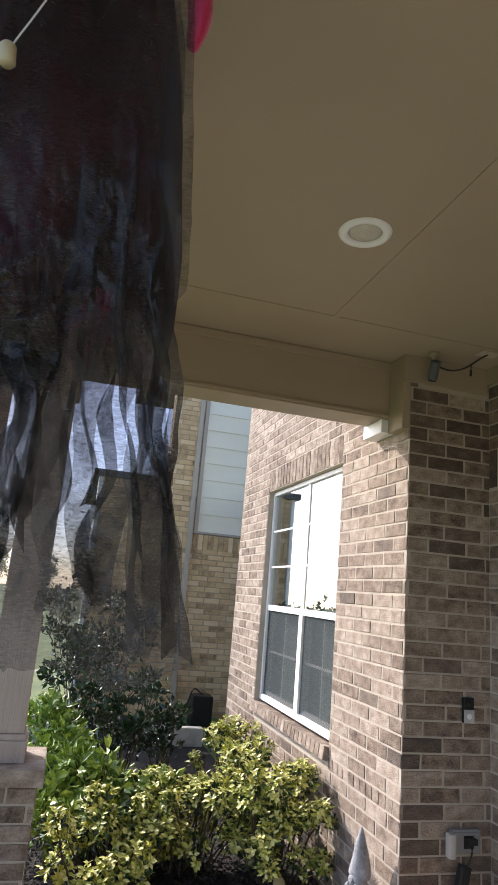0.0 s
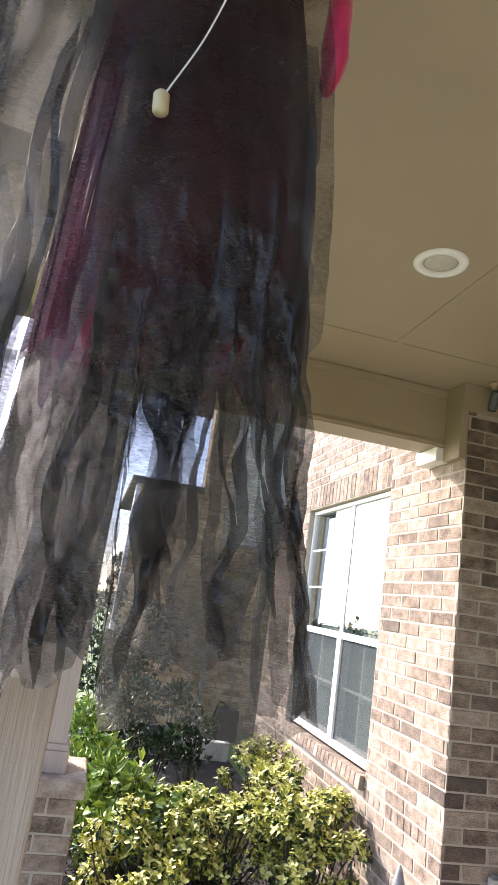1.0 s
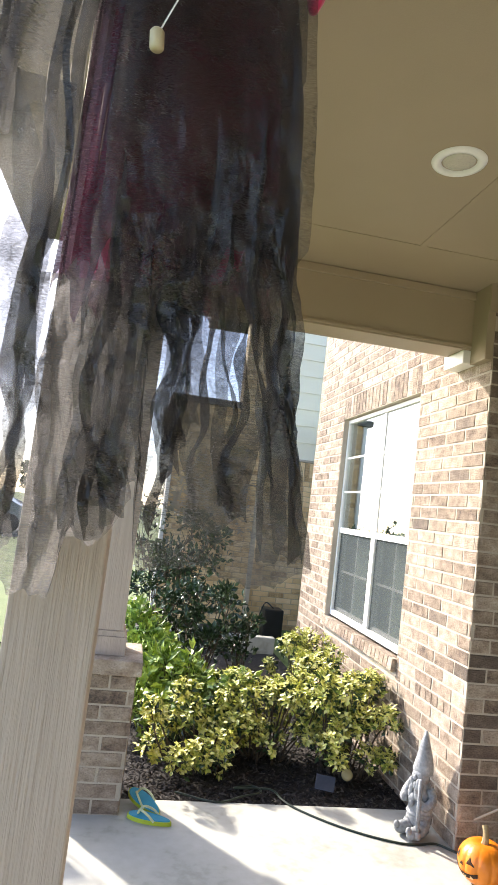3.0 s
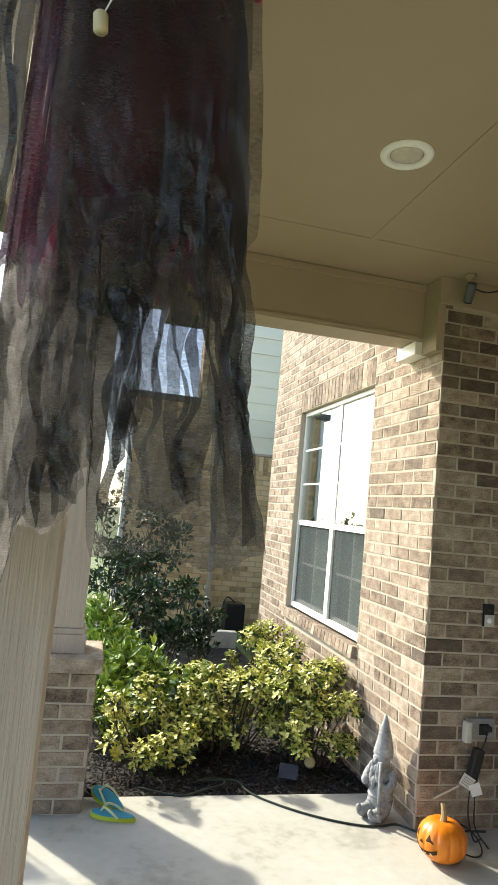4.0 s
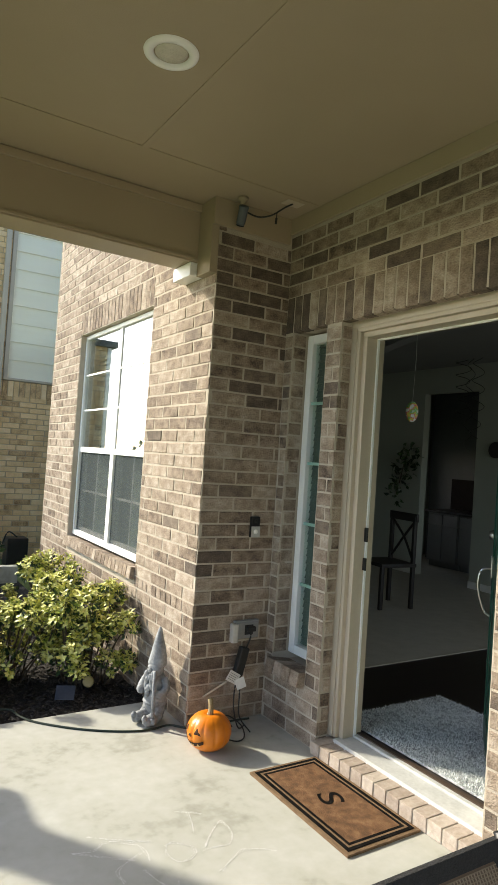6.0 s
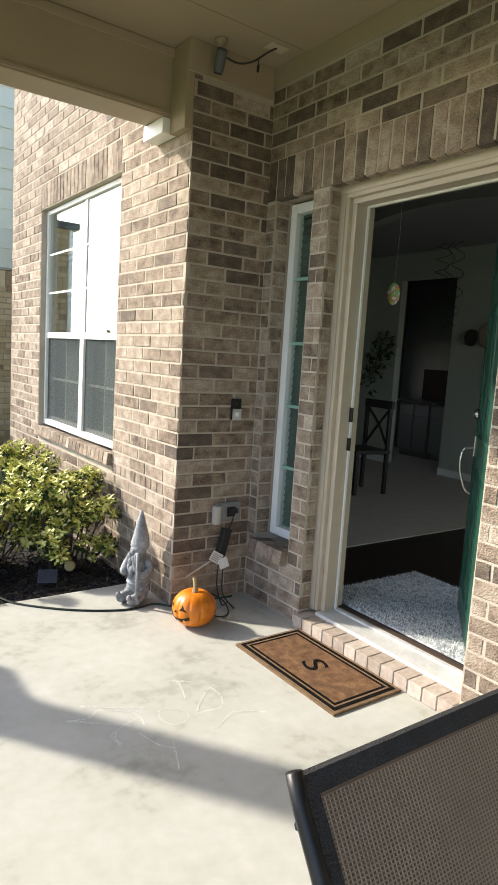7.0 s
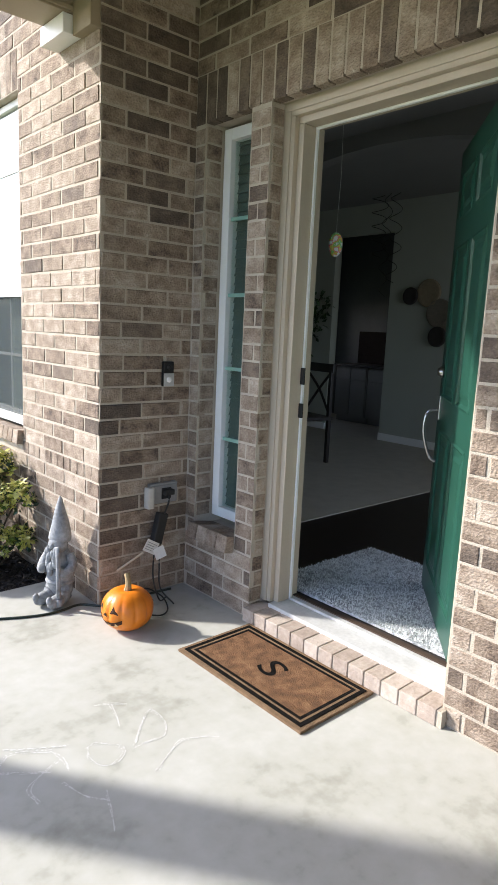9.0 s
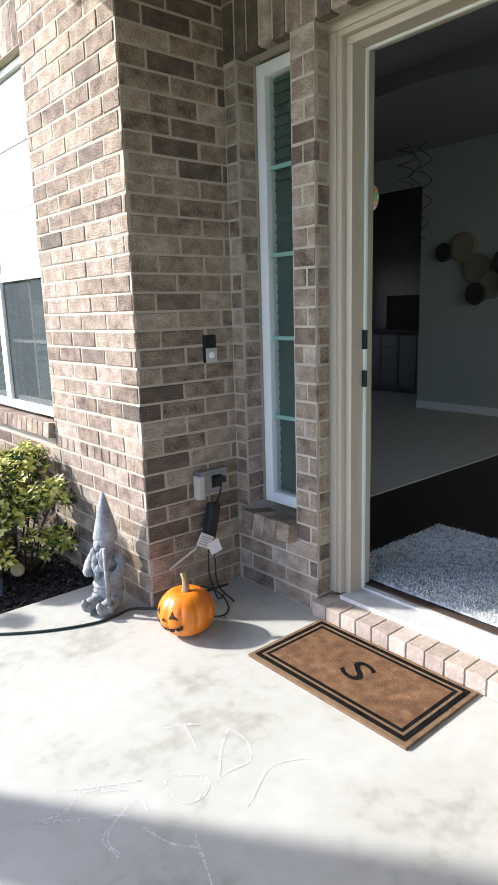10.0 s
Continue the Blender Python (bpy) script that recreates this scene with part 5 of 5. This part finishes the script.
def gown(name, material, cx, cy, rx, ry, top, low, rag, waves, seed, label, nu=150, nv=90):
    """A closed tube of cloth with deep vertical folds and a torn hem."""
    bm = bmesh.new()
    rows = []
    for j in range(nv + 1):
        row = []
        for i in range(nu):
            a = math.tau * i / nu
            d = Vector((math.cos(a), math.sin(a), 0))
            end = low + rag * (noise.noise(d * 3.1 + Vector((0, 0, seed))) + 0.7 * noise.noise(d * 9 + Vector((0, 0, seed * 2))))
            z = top + (end - top) * j / nv
            f = 1 + waves * (0.35 + 0.65 * j / nv) * (math.sin(11 * a + 2 * noise.noise(Vector((z * 2, seed, 0)))) * 0.6 + math.sin(23 * a + 3 * noise.noise(Vector((z * 3, seed, 4)))) * 0.4)
            k = float(np.interp(z, WZ, WX))
            row.append(bm.verts.new((cx * k + rx * f * d.x * k, cy + ry * f * d.y + 0.01 * noise.noise(Vector((d.x * 4, z * 6, seed))), z)))
        rows.append(row)
    for r, q in zip(rows, rows[1:]):
        for i in range(nu):
            bm.faces.new((r[i], r[(i + 1) % nu], q[(i + 1) % nu], q[i]))
    return part(name, bm, material, gh, label, True)


WZ, WX = [1.5, 1.6, 1.76, 2.06, 2.2, 2.52, 2.9, 3.08], [1.02, 1.0, 0.92, 0.84, 0.84, 0.77, 0.62, 0.25]
sheet("front_gauze", CLOTH, 0.055, 0.445, 3.08, [(0.055, 1.63), (0.075, 1.625), (0.10, 1.605), (0.135, 1.645), (0.15, 1.69), (0.166, 1.70), (0.169, 1.575), (0.25, 1.585), (0.32, 1.575), (0.325, 1.565), (0.40, 1.575), (0.445, 1.605)],
      [(0.085, 0.016, 0.013, 2.25, 1.60, 0.05), (0.21, 0.022, 0.017, 2.12, 1.62, -0.03), (0.265, 0.016, 0.012, 2.30, 1.72, -0.05), (0.335, 0.014, 0.010, 2.35, 1.70, 0.06), (0.405, 0.020, 0.016, 2.55, 1.55, 0.035)],
      3, 1.20, "translucent black gauze with a torn hem", crumple=0.042, nu=220, nv=230)
sheet("side_gauze", CLOTH_THIN, -0.62, -0.02, 3.08, [(-0.62, 1.60), (-0.45, 1.54), (-0.30, 1.62), (-0.12, 1.50), (-0.05, 1.56), (-0.02, 1.60)],
      [(-0.50, 0.03, 0.024, 2.7, 1.55, 0.06), (-0.33, 0.022, 0.019, 2.5, 1.6, -0.05), (-0.20, 0.026, 0.022, 2.7, 1.55, 0.06), (-0.075, 0.022, 0.019, 2.6, 1.6, 0.04)],
      9, 1.25, "thin grey gauze hanging beside the body", crumple=0.045, nu=230, nv=200, bow=0.05)
sheet("column_gauze", CLOTH_THIN, -0.06, 0.15, 2.02, [(-0.06, 1.54), (0.0, 1.515), (0.045, 1.52), (0.05, 1.63), (0.10, 1.60), (0.15, 1.68)],
      [(-0.01, 0.02, 0.018, 2.0, 1.55, 0.05), (0.07, 0.02, 0.018, 2.0, 1.55, 0.03)], 12, 1.27, "ragged lower gauze in front of the column", crumple=0.04, nu=110, nv=130)
sheet("upper_gauze", CLOTH, -0.34, 0.12, 3.08, [(-0.34, 2.42), (-0.22, 2.20), (-0.10, 2.32), (-0.03, 2.16), (0.02, 2.36), (0.07, 2.30), (0.12, 2.0)],
      [(-0.2, 0.03, 0.024, 2.9, 2.2, 0.05), (-0.04, 0.024, 0.02, 2.9, 2.1, 0.03), (0.07, 0.02, 0.017, 2.9, 2.0, 0.02)], 14, 1.29, "upper layer of black gauze beside the body", crumple=0.03, nu=150, nv=120)
sheet("crumpled_gauze", CLOTH, 0.165, 0.262, 2.12, [(0.165, 1.72), (0.19, 1.70), (0.2, 1.78), (0.23, 1.735), (0.24, 1.81), (0.262, 1.80)],
      [(0.20, 0.018, 0.015, 2.08, 1.7, 0.06), (0.235, 0.014, 0.011, 2.02, 1.74, -0.06)], 17, 1.175, "bunched torn gauze", crumple=0.07, nu=90, nv=130)
sheet("middle_strip", CLOTH, 0.245, 0.32, 2.30, [(0.245, 1.65), (0.29, 1.64), (0.32, 1.67)], [(0.285, 0.018, 0.014, 2.2, 1.66, -0.04)], 23, 1.255, crumple=0.04, nu=70, nv=110)
sheet("edge_strip", CLOTH, 0.385, 0.432, 2.6, [(0.385, 1.63), (0.41, 1.605), (0.432, 1.61)], [(0.41, 0.014, 0.012, 2.5, 1.62, 0.03)], 29, 1.235, "doubled dark strip at the edge", crumple=0.024, nu=50, nv=130)
strips = random.Random(91)
for k, (a, w, zt, zb) in enumerate(((0.085, 0.075, 2.10, 1.665), (0.195, 0.065, 1.98, 1.745), (0.285, 0.075, 2.05, 1.66), (0.355, 0.05, 2.15, 1.60), (-0.12, 0.11, 2.30, 1.62))):
    sheet("torn_strip", CLOTH, a, a + w, zt, [(a, zb + strips.uniform(-0.02, 0.04)), (a + w * 0.5, zb), (a + w, zb + strips.uniform(-0.02, 0.05))],
          [(a + w * 0.5, w * 0.3, w * 0.24, zt - 0.03, zb, strips.uniform(-0.05, 0.05))], 100 + k, strips.uniform(1.17, 1.26), "torn strip of black gauze", crumple=0.05, nu=54, nv=90, sway=0.025)
for k, (a, w, zt, zb, y) in enumerate(((0.085, 0.016, 2.12, 1.61, 1.18), (0.205, 0.020, 2.0, 1.70, 1.16), (0.30, 0.010, 2.12, 1.78, 1.17), (0.400, 0.024, 2.15, 1.605, 1.175), (-0.03, 0.014, 2.5, 1.62, 1.21), (-0.2, 0.016, 2.6, 1.62, 1.21))):
    sheet("bunched_fold", CLOTH_BUNCH, a, a + w, zt, [(a, zb), (a + w, zb + 0.02)], [], 130 + k, y, "tightly bunched fold of black gauze", depth=0.02, crumple=0.05, nu=12, nv=110, sway=0.035)
gown("inner_gown", CLOTH_IN, 0.212, 1.30, 0.226, 0.065, 3.06, 2.03, 0.13, 0.06, 8, "dense charcoal gown under the gauze")
gown("red_lining", RED, 0.205, 1.30, 0.185, 0.05, 3.02, 2.06, 0.10, 0.10, 21, "dark red satin showing through the gauze", 90, 60)
for s0, s1, zt, zb, k in ((0.140, 0.166, 2.16, 2.015, 1), (0.318, 0.338, 2.27, 2.07, 2), (0.272, 0.282, 2.13, 2.04, 3), (0.06, 0.085, 2.42, 2.30, 4)):
    sheet("red_tail", RED_BARE, s0, s1, zt, [(s0, zb + 0.03), ((s0 + s1) / 2, zb), (s1, zb + 0.04)], [((s0 + s1) / 2, 0.012, 0.008, zt, zb, 0.02)], 50 + k, 1.262, "red satin tail", 0.02, 0.03, 0.01, 24, 40)
bm = bmesh.new()
ball(bm, (0.352, 1.255, 2.66), 0.05, 0.5, 0.8, 2.4)
for v in bm.verts:
    v.co.x += 0.012 * noise.noise(v.co * 14)
part("red_trim", bm, RED_BARE, gh, "red satin bulge at the side", True)
bm = bmesh.new()
tube(bm, smooth_path([(0.20, 1.175, 2.95), (0.175, 1.165, 2.66), (0.145, 1.165, 2.50), (0.102, 1.165, 2.372)]), 0.0014, 5)
part("pull_cord", bm, WHITE, gh, "thin white cord")
bm = bmesh.new()
lathe(bm, [(0.0075, 0.0), (0.011, 0.004), (0.011, 0.028), (0.0075, 0.032)], 14)
part("toggle", bm, TAN, gh, "tan plastic cord toggle", True, m=pose(0.102, 1.165, 2.341, 8, -6, 0))
bm = bmesh.new()
tube(bm, [(0.06, 1.30, 3.05), (0.06, 1.30, CEIL)], 0.003)
part("hanger", bm, BLACK, gh)

# ---- things seen inside ----
rug = thing("shag_rug", "pale grey shag rug just inside the door", "rug", m=pose(3.33, 2.53, FL))
bars("backing", [(-0.43, 0.44, -0.62, 0.62, 0.001, 0.014)], RUG, rug, 0.005)
bm = bmesh.new()
for _ in range(14000):
    x, y, a, s = rng.uniform(-0.43, 0.44), rng.uniform(-0.62, 0.62), rng.uniform(0, 6.28), rng.uniform(0.006, 0.013)
    d, w = Vector((math.cos(a), math.sin(a), 0)), Vector((-math.sin(a), math.cos(a), 0)) * 0.0035
    v = [bm.verts.new(q) for q in (Vector((x, y, 0.012)) - w, Vector((x, y, 0.012)) + w, Vector((x, y, 0.014 + s)) + d * s * 0.8)]
    bm.faces.new(v)
tagged(part("pile", bm, RUG, rug), kind="stuff")

dc = thing("dining_chair", "dark wooden cross-back dining chair on the carpet", "chair", m=pose(5.40, 5.36, FL + 0.008, 0, 0, -98))
for x in (-0.2, 0.2):
    for y, h in ((-0.2, 0.45), (0.2, 1.0)):
        bars("leg", [(x - 0.02, x + 0.02, y - 0.02, y + 0.02, 0, h)], ESPRESSO, dc, 0.004)
bars("seat", [(-0.23, 0.23, -0.23, 0.23, 0.45, 0.49)], ESPRESSO, dc, 0.01)
bars("top_rail", [(-0.24, 0.24, 0.185, 0.22, 0.94, 1.03)], ESPRESSO, dc, 0.008)
for s in (-1, 1):
    bm = bmesh.new()
    tube(bm, smooth_path([(-0.19 * s, 0.2, 0.52), (0, 0.215, 0.76), (0.19 * s, 0.2, 0.94)], 4), 0.014, 6)
    part("cross_slat", bm, ESPRESSO, dc)

discs = thing("wall_discs", "cluster of round woven plates hung on the wall", "wall decor", m=pose(7.345, 0, 0))
TONES = [mat("woven plate %s" % k, [(0.3, c), (0.7, tuple(v * 1.4 for v in c))], scale=30, rough=0.8) for k, c in (("tan", (0.22, 0.18, 0.12)), ("dark", (0.025, 0.022, 0.02)), ("grey", (0.16, 0.14, 0.11)))]
for y, z, r, k in ((5.223, 1.967, 0.165, 0), (5.06, 1.73, 0.17, 2), (5.459, 1.932, 0.105, 1), (4.87, 1.545, 0.15, 2), (5.04, 1.454, 0.12, 1), (4.72, 1.78, 0.13, 1), (4.66, 1.55, 0.14, 0)):
    bm = bmesh.new()
    lathe(bm, [(r, 0.0), (r, 0.02), (r * 0.9, 0.03), (r * 0.6, 0.014), (r * 0.2, 0.018)], 28)
    part("plate", bm, TONES[k], discs, soft=True, m=pose(-0.002 - 0.03 * (k == 1), y, z, 0, -90, 0))

for k, (y, z0, z1, r) in enumerate(((5.62, 2.05, 3.08, 0.07), (5.86, 2.35, 3.08, 0.09), (5.74, 1.9, 3.08, 0.05))):
    st = thing("spiral_streamer", "dark foil spiral streamer hanging from the ceiling", "streamer", "hanging streamers")
    bm = bmesh.new()
    n = 70
    pts = [Vector((6.9 + r * math.cos(q * 0.42), y - 0.15 + r * math.sin(q * 0.42), z1 - (z1 - z0) * q / n)) for q in range(n + 1)]
    tube(bm, [q + Vector((0, 0.06 * noise.noise(q * 3), 0)) for q in pts], 0.004, 4)
    part("spiral", bm, BLACK, st)
vine = thing("wall_plant", "dark trailing plant on the far wall", "plant")
bm = bmesh.new()
for k in range(7):
    a = -0.9 + 0.3 * k
    leafy(bm, (7.25, 6.98 + 0.16 * a, 1.75 - 0.09 * k + 0.2 * (k % 2)), 0.13, 22, 0.1, rng, 1.0, 0.4)
part("foliage", bm, LEAF_D, vine)
bm = bmesh.new()
tube(bm, smooth_path([(7.34, 6.9, 2.0), (7.25, 6.95, 1.8), (7.24, 7.05, 1.4)]), 0.008)
part("stem", bm, STEM, vine)

for k in range(3):
    y = 5.55 + 0.62 * k
    cab = thing("kitchen_cabinet", "white kitchen base cabinet, greyed for the dim kitchen", "cabinet", "kitchen cabinets", m=pose(8.3, y, FL))
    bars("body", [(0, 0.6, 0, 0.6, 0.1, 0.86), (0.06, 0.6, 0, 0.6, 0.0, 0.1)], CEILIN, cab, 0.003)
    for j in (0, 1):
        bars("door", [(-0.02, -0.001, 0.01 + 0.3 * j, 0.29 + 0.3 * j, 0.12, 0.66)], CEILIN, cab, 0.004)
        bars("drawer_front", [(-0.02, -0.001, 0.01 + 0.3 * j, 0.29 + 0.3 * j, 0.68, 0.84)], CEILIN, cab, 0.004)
# kitchen wall colour lowered to hold the dimness beyond the doorway
KITCHEN = mat("darkened kitchen paint", [(0.3, (0.07, 0.072, 0.075)), (0.7, (0.085, 0.088, 0.09))], rough=0.8)
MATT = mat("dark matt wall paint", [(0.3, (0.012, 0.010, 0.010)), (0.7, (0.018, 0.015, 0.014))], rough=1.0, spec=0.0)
structure("worktop", [(8.26, 8.95, 5.4, 7.5, FL + 0.865, FL + 0.90)], ESPRESSO, "dark kitchen worktop", "worktop", 0.004)
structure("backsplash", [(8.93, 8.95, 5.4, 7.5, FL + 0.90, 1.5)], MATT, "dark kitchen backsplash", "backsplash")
structure("kitchen_partition", [(8.95, 9.05, 5.2, 8.0, 0.09, 3.09)], KITCHEN, "grey kitchen wall darkened for the dim kitchen", "wall")
bln = thing("foil_balloon", "small white foil balloon with bright spots on a thread", "balloon", m=pose(4.513, 4.269, 2.122, 0, 0, -42))
bm = bmesh.new()
ball(bm, (0, 0, 0), 0.06, 0.95, 0.35, 1.55)
part("balloon", bm, DECAL, bln, soft=True)
bm = bmesh.new()
tube(bm, [(0, 0, 0.09), (0.01, 0, 0.5), (0, 0, 3.085 - 2.122)], 0.0012, 4)
part("thread", bm, WHITE, bln)

# ---- across the yard ----
HY = 10.0
far = tagged(bars("wall_far", [(0.66, 5.5, HY + 0.01, HY + 0.3, -0.3, 2.52), (0.66, 1.62, HY + 0.01, HY + 0.3, 2.52, 3.22), (1.62, 2.10, HY + 0.01, HY + 0.3, 2.52, 6.4), (2.10, 5.5, HY + 0.06, HY + 0.3, 2.52, 6.4)], mat("far mortar", [(0.3, (0.42, 0.33, 0.22)), (0.7, (0.5, 0.4, 0.28))], rough=0.95)), "buff brick house wing with pale lap siding above", "house wall", kind="structure")
lay(running(0, 4.8, -0.1, 2.28, seed=41) + soldiers(0, 4.8, 2.28, 2.52) + running(0, 0.96, 2.52, 3.22, seed=44) + running(0.96, 1.44, 2.52, 6.4, seed=42), far, pose(0.66, HY, 0), BRICK_FAR, limit=300, near=lambda r: abs(r[0] - 1.6) + abs(r[1] - 1.6), depth=0.03, seed=43)
for k in range(14):
    bm = bmesh.new()
    z = 2.56 + k * 0.27
    v = box(bm, 2.16, 5.5, HY + 0.03, HY + 0.055, z, z + 0.285)
    for q in v[4:]:
        q.co.y += 0.018
    part("siding_board", bm, SIDING, far)
tagged(bars("corner_trim", [(2.10, 2.16, HY - 0.02, HY + 0.06, 2.53, 6.4), (2.10, 5.5, HY - 0.012, HY + 0.05, 2.525, 2.56)], TRIM, None, 0.003), "pale trim boards round the siding", "trim", kind="structure")
dsp = thing("downspout", "pale painted downspout on the brick house", "downspout")
bars("pipe", [(2.00, 2.07, HY - 0.075, HY - 0.01, 0.05, 6.4)], TRIM, dsp, 0.01)
tagged(bars("corner_board", [(0.60, 0.658, HY - 0.03, HY + 0.3, -0.1, 3.22)], WHITE, None, 0.004), "white corner board of the brick house", "trim", kind="structure")
structure("far_roof", [(1.5, 6.5, HY - 0.1, HY + 7, 6.4, 6.6), (0.52, 1.618, HY - 0.08, HY + 4, 3.225, 3.32)], ROOF, "grey shingle roof of the brick house", "roof")
ac = thing("utility_box", "dark utility box low against the brick house", "utility box")
bars("casing", [(2.2, 2.48, 9.3, 9.6, -0.1, 0.30)], DARK, ac, 0.02)
bm = bmesh.new()
tube(bm, smooth_path([(2.12, 9.4, 0.1), (2.2, 9.35, 0.38), (2.34, 9.4, 0.31)]), 0.01)
part("pipe", bm, BLACK, ac)

# parked car and street trees beyond the lawn
car = thing("parked_car", "grey parked car on the street", "car", m=pose(-5.4, 24.5, -0.09, 0, 0, 0))
bm = bmesh.new()
pro = [(-2.2, 0.35), (-2.15, 0.75), (-1.5, 0.92), (-0.9, 1.38), (0.7, 1.42), (1.5, 0.98), (2.15, 0.85), (2.25, 0.4)]
A, B = [bm.verts.new((x, -0.85, z)) for x, z in pro], [bm.verts.new((x, 0.85, z)) for x, z in pro]
for k in range(len(pro)):
    j = (k + 1) % len(pro)
    bm.faces.new((A[k], A[j], B[j], B[k]))
bm.faces.new(A)
bm.faces.new(B[::-1])
bmesh.ops.bevel(bm, geom=bm.edges[:], offset=0.06, segments=2, affect="EDGES")
part("body", bm, CARGREY, car, soft=False)
for x in (-1.35, 1.4):
    bm = bmesh.new()
    lathe(bm, [(0.30, -0.1), (0.33, -0.06), (0.33, 0.06), (0.30, 0.1)], 24)
    part("wheel", bm, BLACK, car, soft=True, m=pose(x, -0.78, 0.33, 90))
bars("side_window", [(-0.85, 0.95, -0.87, -0.855, 0.95, 1.28)], SCREEN, car)


def tree(x, y, h, seed):
    r_ = random.Random(seed)
    t = thing("street_tree", "leafy tree beyond the lawn", "tree", "street trees", m=pose(x, y, YARD))
    bm = bmesh.new()
    tube(bm, smooth_path([(0, 0, 0), (0.1, 0, h * 0.25), (0, 0.1, h * 0.5), (0.05, 0, h * 0.8)], 3), [0.16, 0.15, 0.14, 0.13, 0.12, 0.11, 0.09, 0.07, 0.05, 0.03], 8)
    lv = bmesh.new()
    for k in range(16):
        a, z = r_.uniform(0, 6.28), h * r_.uniform(0.4, 0.95)
        tip = Vector((math.cos(a), math.sin(a), 0)) * h * 0.28 * r_.uniform(0.4, 1) + Vector((0, 0, z))
        tube(bm, [(0, 0, z * 0.75), tip], [0.05, 0.015], 5)
        leafy(lv, tip, h * 0.14, 170, 0.26, r_)
    part("trunk", bm, STEM, t)
    part("crown", lv, LEAF_D if seed % 2 else LEAF_G, t)


for x, y, h, s in ((-11, 72, 4, 51), (-7, 76, 4.5, 52), (-2, 70, 4.5, 53), (-40, 80, 5, 54), (4, 74, 5, 55)):
    tree(x, y, h, s)

# lawn sign by the bed
sign = thing("lawn_sign", "cream garden flag with a black letter and scroll iron", "garden flag", m=pose(-0.62, 4.1, 0, 0, 0, 12))
bars("cloth", [(-0.16, 0.16, -0.003, 0.003, 0.25, 0.68)], PAPER, sign, 0.001)
bm = bmesh.new()
tube(bm, [(0.19, 0, -0.1), (0.19, 0, 0.88)], 0.007)
tube(bm, [(-0.18, 0, 0.70), (0.19, 0, 0.70)], 0.006)
for k in range(5):
    tube(bm, [(-0.12 + 0.07 * k, 0, 0.70), (-0.12 + 0.07 * k, 0, 0.77)], 0.005, 5)
tube(bm, [(-0.15, 0, 0.77), (0.19, 0, 0.77)], 0.005, 5)
part("iron_stand", bm, BLACK, sign)
l2 = new("letter", data)
l2.parent = sign
l2.matrix_basis = pose(0, -0.005, 0.47, 90, 0, 0) @ Matrix.Diagonal((1.1, 1.5, 1, 1))
bars("scroll", [(-0.08, 0.08, -0.005, -0.0035, 0.63, 0.645)], BLACK, sign)
bars("scroll", [(-0.08, 0.08, -0.005, -0.0035, 0.295, 0.31)], BLACK, sign)

pole = thing("utility_pole", "thin dark street lamp pole far across the road", "street lamp", m=pose(-11.5, 46, YARD))
bm = bmesh.new()
tube(bm, smooth_path([(0, 0, 0), (0, 0, 5.6), (0.1, -0.2, 6.1), (0.5, -0.9, 6.25)], 4), 0.05)
part("pole", bm, DARK, pole)
bm = bmesh.new()
box(bm, 0.4, 0.65, -1.2, -0.85, 6.2, 6.3, 0.03)
part("lamp_head", bm, DARK, pole)
